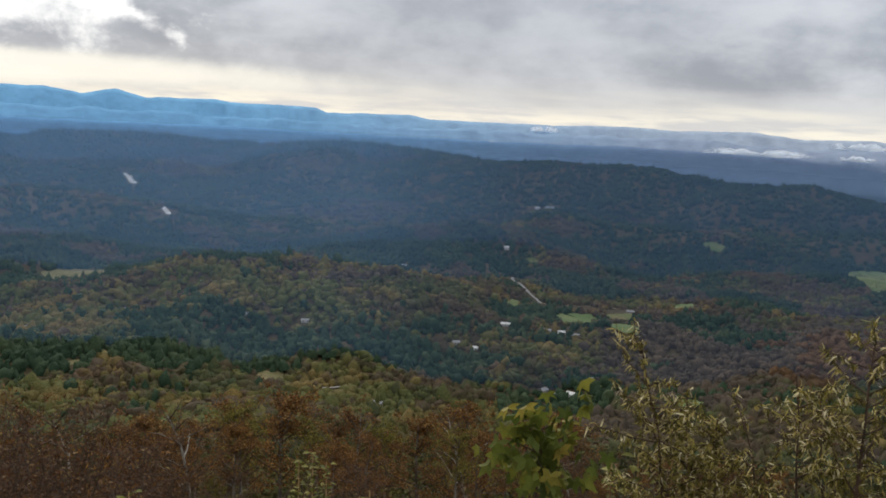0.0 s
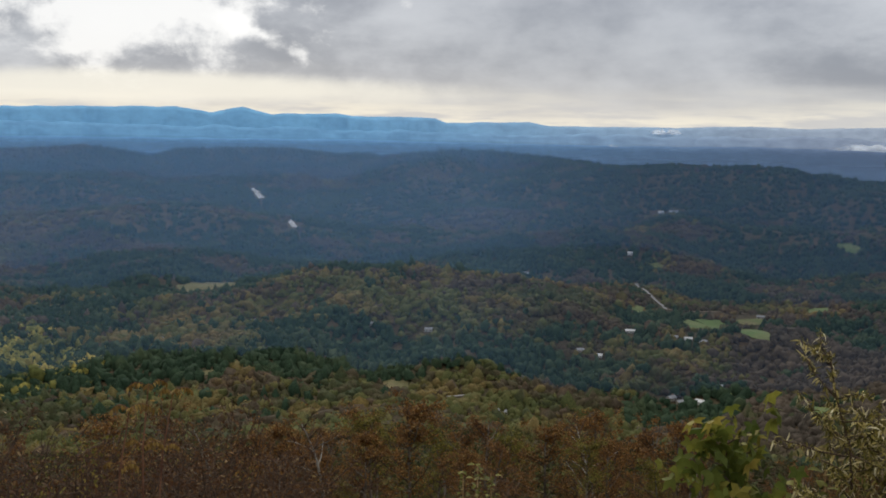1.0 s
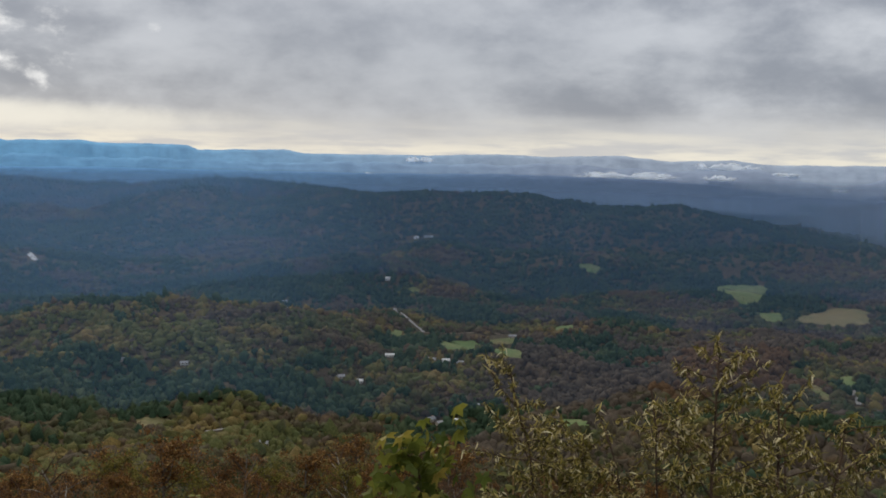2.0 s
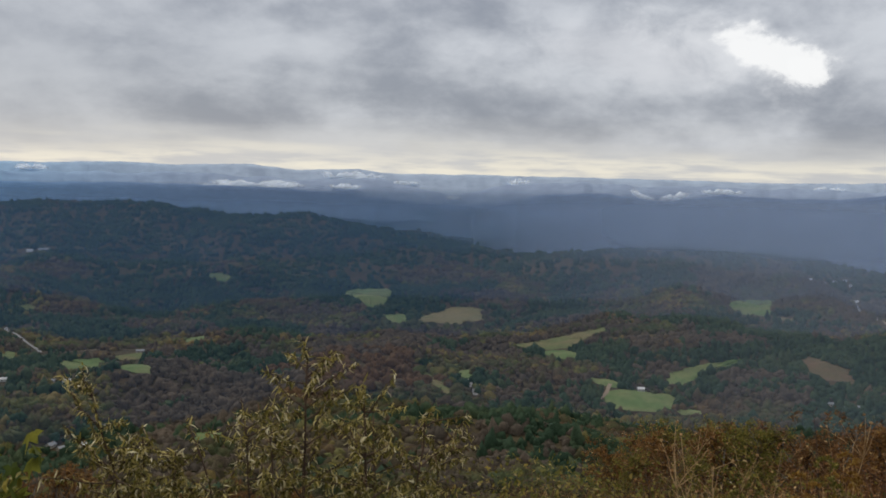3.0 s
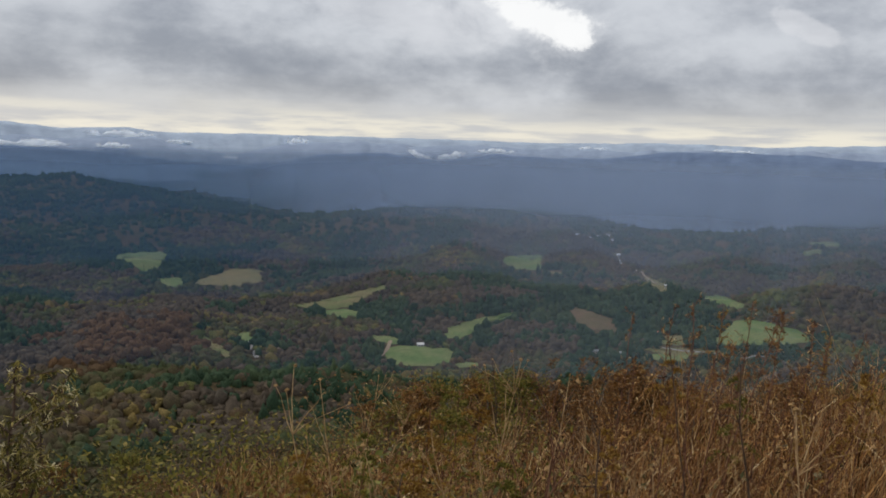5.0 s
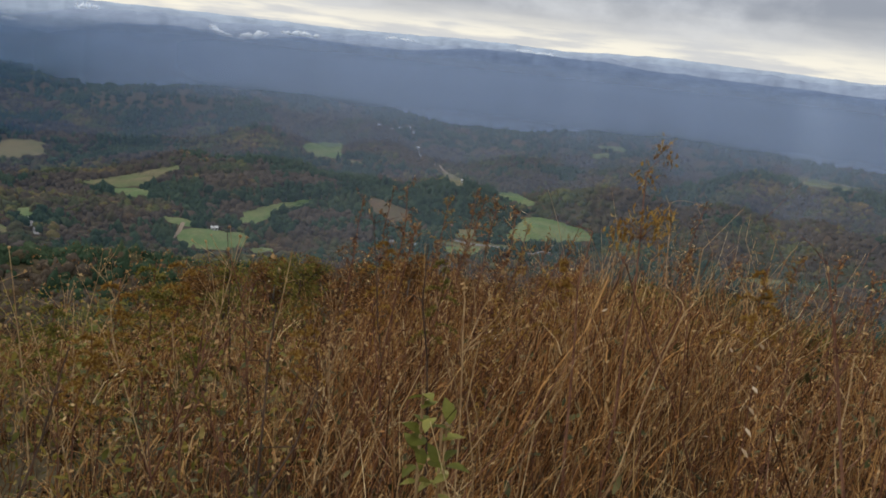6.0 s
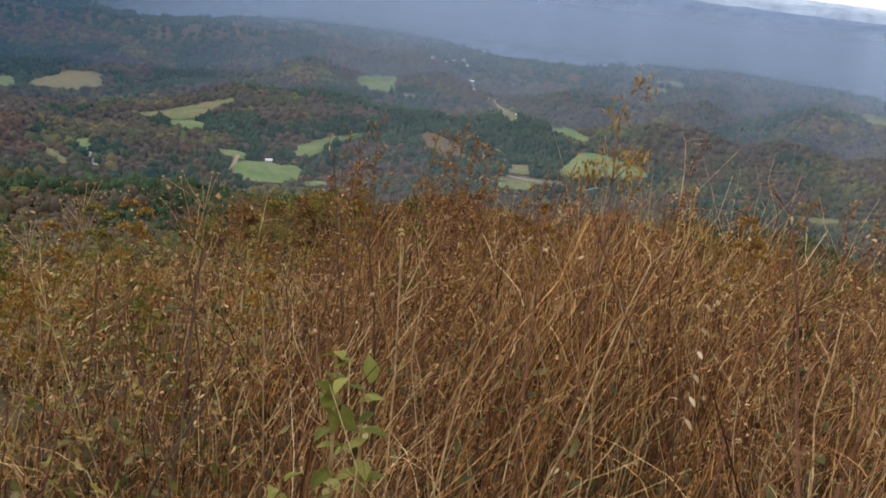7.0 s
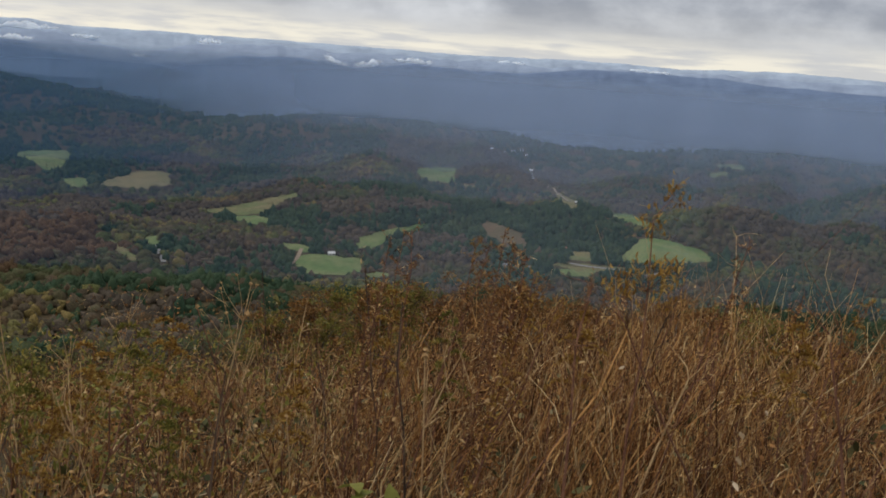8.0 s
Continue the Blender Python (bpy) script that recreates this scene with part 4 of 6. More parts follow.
house(-2.5, -12.85, 11, 8, 3.5, -10, MAT_WHITE, MAT_ROOF_WHITE, WH)
house(-2.0, -13.9, 8, 7, 3.5, 5, MAT_SIDING, MAT_ROOF_GREY, GR)
house(-6.6, -14.95, 15, 9, 4, 50, MAT_SIDING, MAT_ROOF_GREY, GR, chimney=True)
house(-7.1, -15.15, 10, 8, 4, 30, MAT_SIDING, MAT_ROOF_GREY, GR)
house(-8.2, -15.05, 15, 9, 4, -30, MAT_WHITE, MAT_ROOF_WHITE, "white house with a bright metal roof", chimney=True)
house(-9.2, -14.1, 11, 7, 3.5, 0, MAT_BRICK, MAT_ROOF_GREY, "small brick house with a grey roof")
house(11.2, -14.35, 9, 6, 3.5, 10, MAT_WHITE, MAT_ROOF_WHITE, WH)
house(10.6, -14.75, 6, 5, 3, -20, MAT_WHITE, MAT_ROOF_WHITE, "small white garden shed near a dry field", "shed")
house(3.4, -16.2, 13, 8, 4, 12, MAT_SIDING, MAT_ROOF_GREY, GR, chimney=True)
house(2.6, -16.25, 10, 7, 4, -20, MAT_SIDING, MAT_ROOF_GREY, GR)
house(-0.6, -14.9, 10, 7, 3.5, 0, MAT_SIDING, MAT_ROOF_GREY, GR)
house(-6.3, -4.72, 40, 14, 8, 0, MAT_WHITE, MAT_ROOF_GREY, "large white hilltop house with a grey roof")
house(-5.6, -4.75, 20, 12, 6, 10, MAT_WHITE, MAT_ROOF_WHITE, "white house on the brow of a wooded hill")
house(3.7, -6.1, 18, 10, 5, 0, MAT_SIDING, MAT_ROOF_RED, "tan house with a red brown roof in deep woods")
house(-4.0, -7.1, 14, 9, 6, 0, MAT_WHITE, MAT_ROOF_WHITE, WH)
house(1.8, -8.4, 14, 9, 4, 0, MAT_SIDING, MAT_ROOF_GREY, GR)
house(22.3, -12.0, 12, 8, 3.5, 0, MAT_SIDING, MAT_ROOF_GREY, GR)
house(-42.6, -3.75, 22, 12, 6, 0, MAT_WHITE, MAT_ROOF_GREY, "white house on the brow of a wooded hill")


# ---- woods ----
def open_ground(x, y):
    """True where no tree stands: in the clearings, on the knoll by the viewer, along the roads."""
    r = np.hypot(x, y)
    az = np.degrees(np.arctan2(-x, y))
    el = np.degrees(np.arctan2(height(x, y), r))
    out = r < 9
    crown = np.degrees(7.0 / np.maximum(r, 1))
    for edge, rc in CLEARINGS:
        (a0, e0), (a1, e1) = edge.min(0), edge.max(0)
        near = np.nonzero((az > a0) & (az < a1) & (el > e0 - 0.8) & (el < e1) & (np.abs(r - rc) < 0.28 * rc))[0]
        if not len(near):
            continue
        for up in (0.0, 0.45):
            u, v, inside = az[near], el[near] + up * crown[near], np.zeros(len(near), bool)
            for (p, q), (p2, q2) in zip(edge, np.roll(edge, -1, 0)):
                if q != q2:
                    inside ^= ((q > v) != (q2 > v)) & (u < (p2 - p) * (v - q) / (q2 - q) + p)
            out[near[inside]] = True
    for a, e, ha, he in CLEARED:
        out |= (np.abs(az - a) < ha) & (el < e + 0.05) & (el > e - he)
    return out


# how high the land rises before each point, to thin out woods that lie hidden behind a hill
_ba, _br = np.arange(-84, 42, 0.5), np.arange(100, 4400, 20.0)
_BR, _BA = np.meshgrid(_br, np.radians(_ba), indexing="ij")
_rise = np.maximum.accumulate(height(-np.sin(_BA) * _BR, np.cos(_BA) * _BR) / _BR, axis=0)


def behind_hill(x, y, tall):
    r, az = np.hypot(x, y), np.degrees(np.arctan2(-x, y))
    i = np.clip(((r - 60 - 100) / 20).astype(int), 0, len(_br) - 1)
    j = np.clip(((az + 84) / 0.5).astype(int), 0, len(_ba) - 1)
    return (height(x, y) + tall) / r < _rise[i, j] - 0.004


def dome(k=5):
    """A far crown: a top over two rings, open below."""
    a = np.arange(k) * 2 * math.pi / k
    low = np.column_stack([np.cos(a) * 0.46, np.sin(a) * 0.46, np.full(k, 0.30)])
    mid = np.column_stack([np.cos(a + 0.6) * 0.40, np.sin(a + 0.6) * 0.40, np.full(k, 0.72)])
    fs = []
    for i in range(k):
        j = (i + 1) % k
        fs += [(i, j, k + i), (j, k + j, k + i), (k + i, k + j, 2 * k)]
    return np.vstack([low, mid, [[0, 0, 1.0]]]), np.array(fs)


def wood(name, x, y, wide, tall, template, mat, label, seed, jitter=0.24, sink=0.3):
    rnd = np.random.RandomState(seed)
    tv, tf = template
    n, k = len(x), len(tv)
    a = rnd.uniform(0, 6.283, n)
    v = tv[None] * (1 + rnd.normal(0, jitter, (n, k, 1)))
    ca, sa = np.cos(a)[:, None], np.sin(a)[:, None]
    X = (v[..., 0] * ca - v[..., 1] * sa) * wide[:, None] + x[:, None]
    Y = (v[..., 0] * sa + v[..., 1] * ca) * wide[:, None] + y[:, None]
    Z = (v[..., 2] - sink) * tall[:, None] + height(x, y)[:, None]
    V = np.stack([X, Y, Z], -1).reshape(-1, 3)
    F = (tf[None] + (np.arange(n) * k)[:, None, None]).reshape(-1, 3)
    return tagged(new(name, mesh_from(name, V, F, mat)), label, "trees", kind="stuff")


def sprays(name, x, y, wide, tall, count, size, mat, label, seed, low=0.25):
    """Crowns of loose leaf sprays: count small tilted leaves in each crown, thick outside and thin within."""
    rnd = np.random.RandomState(seed)
    n = len(x)
    d = rnd.normal(0, 1, (n, count, 3))
    d /= np.linalg.norm(d, axis=2, keepdims=True)
    d *= rnd.uniform(0.45, 1.0, (n, count, 1)) ** 0.6
    lob = 1 + 0.25 * np.sin(3 * np.arctan2(d[..., 1], d[..., 0]) + rnd.uniform(0, 6.28, (n, 1)))
    c = np.stack([d[..., 0] * lob * 0.5 * wide[:, None], d[..., 1] * lob * 0.5 * wide[:, None],
                  (low + (1 - low) * (d[..., 2] * 0.5 + 0.5)) * tall[:, None]], -1)
    c += np.stack([x, y, height(x, y)], -1)[:, None]
    u = rnd.normal(0, 1, c.shape)
    u /= np.linalg.norm(u, axis=2, keepdims=True)
    v = np.cross(u, rnd.normal(0, 1, c.shape))
    v /= np.linalg.norm(v, axis=2, keepdims=True)
    s = size * rnd.uniform(0.5, 1.3, (n, count, 1))
    V = np.stack([c - u * s, c + v * s * 0.6, c + u * s, c - v * s * 0.5], 2).reshape(-1, 3)
    F = np.arange(n * count * 4).reshape(-1, 4)
    return tagged(new(name, mesh_from(name, V, F, mat)), label, "trees", kind="stuff")


def scatter(r0, r1, gap, seed):
    rnd = np.random.RandomState(seed)
    n = int(0.5 * (r1 * r1 - r0 * r0) * math.radians(112) / gap ** 2)
    r = np.sqrt(rnd.uniform(r0 * r0, r1 * r1, n))
    a = np.radians(rnd.uniform(-78, 34, n))
    x, y = -np.sin(a) * r, np.cos(a) * r
    keep = ~open_ground(x, y)
    keep &= ~behind_hill(x, y, 16.0) | (rnd.uniform(0, 1, n) < 0.04)
    return x[keep], y[keep], rnd


# stands of conifers (+) and of brown broadleaves (-): bearing, dip, half spans in degrees, weight
STANDS = [(-13.5, -13.0, 2.2, 0.5, 0.6), (-11, -9.1, 3, 0.4, 0.5), (-16, -10.5, 3.2, 0.4, 0.5), (-7.5, -12.1, 2.2, 0.35, 0.5), (-4, -13.4, 2.6, 0.4, 0.5), (-19, -9.2, 2.6, 0.4, 0.5),
          (-42.7, -11.3, 0.9, 0.7, 0.7), (-27.0, -10.7, 0.9, 0.35, 0.7), (-32.5, -8.9, 2.4, 0.3, 0.5), (-1, -11.7, 2.4, 0.4, 0.5), (6, -12.8, 3.6, 0.45, 0.5), (14, -12.3, 3.6, 0.35, 0.5),
          (-46.5, -9.2, 2.0, 0.7, 0.5), (-64, -7.6, 2.4, 0.35, 0.5), (-69, -8.2, 2.0, 0.3, 0.5), (-12, -11.9, 2.6, 0.4, -0.5), (-17, -12.2, 3.0, 0.5, -0.6), (-40.2, -9.3, 2.6, 0.8, -0.8),
          (-49.5, -10.4, 1.6, 0.5, -0.5), (-34.0, -11.3, 2.6, 0.5, -0.3), (9, -9.2, 6, 0.8, -0.4), (-2, -12.6, 2.6, 0.35, -0.5), (-45, -5.6, 4.0, 0.6, -0.4), (-57, -6.6, 3.0, 0.5, -0.4)]


def plant_woods(r0, r1, gap, size, seed, oak=None, pine=None, spray=None, fringe=None):
    x, y, rnd = scatter(r0, r1, gap, seed)
    p = fbm(x, y, 130, 4, 5) * 1.6 + fbm(x, y, 600, 2, 0) * np.where(np.hypot(x, y) < 1500, 0.75, 1.0) + rnd.normal(0, 0.11, len(x))
    # conifers fill the valley floor, broadleaves the slopes
    r = np.hypot(x, y)
    # the added share of dark conifers past 2 km also imitates cloud shade
    p = p + np.where((r > 1080) & (r < 1330), 0.16, -0.03) - 0.30 * np.clip((r - 1340) / 60, 0, 1) * np.clip((1600 - r) / 60, 0, 1) * (np.degrees(np.arctan2(-x, y)) > -6) + np.clip((r - 2000) / 600, 0, 1) * 0.28 - np.clip((1040 - r) / 200, 0, 1) * np.where(np.abs(np.degrees(np.arctan2(-x, y)) + 33) < 10, 0.16, 0.40)
    p = p - 0.42 * (np.degrees(np.arctan2(-x, y)) > -4) * np.clip((1110 - r) / 60, 0, 1)
    # dark conifers hem the fields
    az, el = np.degrees(np.arctan2(-x, y)), np.degrees(np.arctan2(height(x, y), r))
    for a, e, wide, high, weight in STANDS:
        p = p + weight * np.exp(-((az - a) / wide) ** 2 - ((el - e) / high) ** 2 * 0.8)
    for edge, rc in CLEARINGS:
        mid, half = edge.mean(0), np.ptp(edge, axis=0) / 2
        d = ((az - mid[0]) / (half[0] + 0.5)) ** 2 + ((el - mid[1]) / (half[1] + 0.35)) ** 2
        p = p + np.where((d < 1.5) & (np.abs(r - rc) < 0.2 * rc), 0.22, 0)
    isp = p > np.where(np.degrees(np.arctan2(-x, y)) < -12, 0.09, 0.04) - np.clip((r - 1900) / 500, 0, 1) * 0.1
    bare = ~isp & (fbm(x, y, 150, 3, 2) + rnd.normal(0, 0.09, len(x)) > 0.12)
    # olive trees; their larger share in the west also paints in sunshine there
    west = np.clip((np.degrees(np.arctan2(-x, y)) + 12) / 14, 0, 1) * np.clip((1900 - r) / 400, 0, 1)
    olive = ~isp & ~(bare & (west < 0.5)) & (fbm(x, y, 90, 3, 3) + rnd.normal(0, 0.2, len(x)) + 0.38 * west > 0.33)
    bare = bare & ~olive
    # one hill top carries russet oaks
    ha = np.degrees(np.arctan2(-x, y))
    russet = ((ha + 22.5) / 4.5) ** 2 + ((r - 1290) / 150) ** 2 + 2.5 * fbm(x, y, 80, 3, 1) < 0.65
    isp, olive, bare = isp & ~russet, olive & ~russet, bare & ~russet
    s = size * (np.clip(rnd.lognormal(0, 0.34, len(x)), 0.5, 1.9) if r1 < 1600 else np.clip(rnd.lognormal(0, 0.22, len(x)), 0.6, 1.35))
    for sel, nm, tmpl, mat, lab, fat, high in (  # conifers, then broadleaves
            (isp, "pine_wood", pine, MAT_PINE, "dark green pines filling the valley and lower slopes", 1.2, 1.35),
            (olive, "olive_wood", oak, MAT_OLIVE_CROWN, "olive and golden broadleaf trees still in leaf", 1.35, 1.1),
            (russet, "russet_wood", oak, MAT_RUSSET, "russet brown oaks on a low hill top", 1.35, 1.1),
            (~isp & ~bare & ~olive & ~russet, "autumn_wood", oak, MAT_OAK, "rust and olive broadleaf trees in late autumn colour", 1.35, 1.1),
            (bare, "bare_wood", oak, MAT_BARE, "grey brown broadleaf trees that have shed their leaves", 1.3, 1.05)):
        if not sel.any():
            continue
        if spray:
            sprays(nm, x[sel], y[sel], s[sel] * fat, s[sel] * high, spray[0] // (2 if nm == "bare_wood" else 1), spray[1], mat, lab, seed + 7)
            continue
        if fringe:
            sprays(nm, x[sel], y[sel], s[sel] * fat * 1.12, s[sel] * high * 0.80, fringe[0], fringe[1], mat, lab, seed + 9, low=0.2)
        wood(nm, x[sel], y[sel], s[sel] * fat, s[sel] * high, tmpl, mat, lab, seed + 7, jitter=0.24 if r1 < 2400 else 0.13, sink=0.3 if r1 < 2400 else 0.5)


plant_woods(105, 280, 6.2, 6.4, 10, spray=(80, 0.5))
plant_woods(280, 700, 6.4, 6.4, 11, spray=(26, 0.95))
plant_woods(700, 1560, 7.0, 6.8, 12, dome(), dome(5), fringe=(5, 1.0))
plant_woods(1560, 2300, 8.8, 8.6, 13, dome(), dome(4), fringe=(2, 1.3))
plant_woods(2300, 4220, 16.5, 13.0, 14, dome(4), dome(4))


# yellow and lime crowns paint a patch of sunlight into the woods
def sunlit_grove():
    rnd = np.random.RandomState(44)
    n = 950
    a = np.radians(rnd.normal(30.4, 1.9, n))
    r = rnd.normal(1210, 62, n)
    x, y = -np.sin(a) * r, np.cos(a) * r
    wide = 5.6 * rnd.lognormal(0, 0.28, n)
    wood("yellow_wood", x, y, wide * 1.3, wide * 1.3, dome(), MAT_SUNLIT_CROWN, "trees coloured bright yellow and lime as a sunlit patch", 45, sink=0.15)
    sprays("yellow_wood", x, y, wide * 1.5, wide * 1.25, 8, 0.9, MAT_SUNLIT_CROWN, "trees coloured bright yellow and lime as a sunlit patch", 46, low=0.3)


MAT_SUNLIT_CROWN = leafy("sunlit_crowns", [(0.0, (0.06, 0.075, 0.028)), (0.35, (0.14, 0.14, 0.04)), (0.65, (0.27, 0.23, 0.06)), (1.0, (0.40, 0.30, 0.08))], 0.4, 0.35)
sunlit_grove()


# ---- near plants: tools ----
class Pile:
    """Gathers tubes and leaves into one mesh of quads."""

    def __init__(self):
        self.v, self.f = [], []

    def tube(self, pts, r0, r1, sides=5):
        pts = [Vector(p) for p in pts]
        base = len(self.v)
        n = len(pts)
        for i, p in enumerate(pts):
            d = (pts[min(i + 1, n - 1)] - pts[max(i - 1, 0)]).normalized()
            a = d.orthogonal().normalized()
            b = d.cross(a)
            r = r0 + (r1 - r0) * i / (n - 1)
            for k in range(sides):
                t = 2 * math.pi * k / sides
                self.v.append(p + a * (math.cos(t) * r) + b * (math.sin(t) * r))
        for i in range(n - 1):
            for k in range(sides):
                q, w = base + i * sides + k, base + i * sides + (k + 1) % sides
                self.f.append((q, w, w + sides, q + sides))

    def leaf(self, o, d, up, long, wide, curl):
        """A narrow leaf, curled along its length."""
        d, base = Vector(d).normalized(), len(self.v)
        side = d.cross(Vector(up))
        side = side.normalized() if side.length > 1e-4 else d.orthogonal().normalized()
        nrm = side.cross(d)
        p, ang = Vector(o), 0.0
        for i, w in enumerate((0.25, 1.0, 0.8, 0.08)):
            self.v.append(p + side * (w * wide / 2))
            self.v.append(p - side * (w * wide / 2))
            ang += curl
            p = p + (d * math.cos(ang) + nrm * math.sin(ang)) * (long / 3)
        for i in range(3):
            q = base + 2 * i
            self.f.append((q, q + 1, q + 3, q + 2))

    def mesh(self, name, mat, smooth=False):
        return mesh_from(name, np.array([tuple(v) for v in self.v]), np.array(self.f), mat, smooth)

    def ob(self, name, mat, parent=None, label="", smooth=False):
        o = new(name, self.mesh(name, mat, smooth))
        o.parent = parent
        return tagged(o, label)


def wander(rnd, start, way, long, n, bend):
    pts, p, d = [Vector(start)], Vector(start), Vector(way).normalized()
    for _ in range(n):
        d = (d + Vector((rnd.gauss(0, bend), rnd.gauss(0, bend), rnd.gauss(0, bend)))).normalized()
        p = p + d * (long / n)
        pts.append(p.copy())
    return pts


def leaf_mat(name, stops, grain=0.25, scale=30.0, rough=0.6, thin=0.0):
    m = Mat(name, rough, 0.08)
    t = m.ramp(m.geo.outputs["Random Per Island"], *stops)
    g = m.noise(scale, 3, 0.6)
    m.colour(m.mix(1.0, t, m.ramp(g, (0.3, (1 - grain,) * 3), (0.7, (1 + grain,) * 3)), "MULTIPLY"))
    if thin:
        m.lit_through(thin)
    return m.m


def bark_mat(name, a, b, scale=18.0):
    m = Mat(name, 0.9, 0.15)
    g = m.noise(scale, 5, 0.65, stretch=(1, 1, 0.25))
    m.colour(m.mix(m.smooth(g, 0.35, 0.65), a, b)).bump(g, 0.5, 0.01)
    return m.m


MAT_TWIG = bark_mat("dark_twig_bark", (0.045, 0.030, 0.022), (0.10, 0.065, 0.045))
MAT_BARK = bark_mat("grey_tree_bark", (0.07, 0.06, 0.05), (0.20, 0.18, 0.155), 4.0)
MAT_PALE_BARK = bark_mat("pale_tree_bark", (0.16, 0.145, 0.125), (0.38, 0.36, 0.32), 5.0)
MAT_RUST = leaf_mat("rust_leaves", [(0.0, (0.082, 0.038, 0.015)), (0.45, (0.150, 0.073, 0.024)), (0.8, (0.220, 0.112, 0.033)), (0.95, (0.29, 0.17, 0.05)), (1.0, (0.32, 0.24, 0.11))], 0.35, 2.0, thin=0.35)
MAT_BROWN = leaf_mat("brown_leaves", [(0.0, (0.080, 0.038, 0.016)), (0.5, (0.155, 0.076, 0.028)), (0.9, (0.23, 0.115, 0.038)), (1.0, (0.30, 0.20, 0.09))], 0.35, 2.0, thin=0.35)
MAT_OLIVE_LEAF = leaf_mat("olive_leaves", [(0.0, (0.085, 0.088, 0.020)), (0.6, (0.15, 0.135, 0.030)), (1.0, (0.25, 0.19, 0.045))], 0.35, 2.0, thin=0.35)
MAT_DUSK = leaf_mat("dusky_red_leaves", [(0.0, (0.048, 0.023, 0.013)), (0.5, (0.088, 0.043, 0.021)), (0.9, (0.13, 0.068, 0.030)), (1.0, (0.26, 0.19, 0.11))], 0.35, 2.0, thin=0.35)
MAT_SHRUB_LEAF = leaf_mat("curled_shrub_leaves", [(0.0, (0.045, 0.046, 0.013)), (0.30, (0.125, 0.110, 0.026)), (0.58, (0.270, 0.225, 0.058)), (0.78, (0.50, 0.41, 0.16)),
                                                  (0.93, (0.66, 0.60, 0.40)), (1.0, (0.13, 0.065, 0.032))], thin=0.3)
MAT_WEED = leaf_mat("yellow_green_weeds", [(0.0, (0.075, 0.080, 0.018)), (0.6, (0.155, 0.140, 0.030)), (0.9, (0.25, 0.19, 0.042)), (1.0, (0.33, 0.26, 0.11))], thin=0.35)
MAT_GRASS = leaf_mat("dry_grass_stalks", [(0.0, (0.024, 0.012, 0.007)), (0.33, (0.092, 0.038, 0.014)), (0.60, (0.235, 0.105, 0.034)), (0.80, (0.41, 0.215, 0.075)),
                                          (0.95, (0.58, 0.39, 0.17)), (1.0, (0.78, 0.62, 0.36))], 0.25, 12.0, 0.7)
MAT_LITTER = leaf_mat("dead_leaf_litter", [(0.0, (0.030, 0.017, 0.010)), (0.6, (0.075, 0.040, 0.020)), (0.92, (0.15, 0.09, 0.045)), (1.0, (0.36, 0.28, 0.19))])
MAT_CANE = bark_mat("briar_cane_bark", (0.10, 0.045, 0.030), (0.20, 0.10, 0.06), 60.0)
MAT_STRAW = bark_mat("pale_dry_stem", (0.25, 0.145, 0.070), (0.48, 0.34, 0.18), 60.0)
MAT_GOLD = leaf_mat("golden_leaves", [(0.0, (0.15, 0.075, 0.018)), (0.6, (0.26, 0.145, 0.030)), (1.0, (0.40, 0.27, 0.075))], thin=0.4)
MAT_SEED = leaf_mat("seed_heads", [(0.0, (0.12, 0.052, 0.018)), (0.8, (0.23, 0.115, 0.040)), (1.0, (0.44, 0.32, 0.16))])


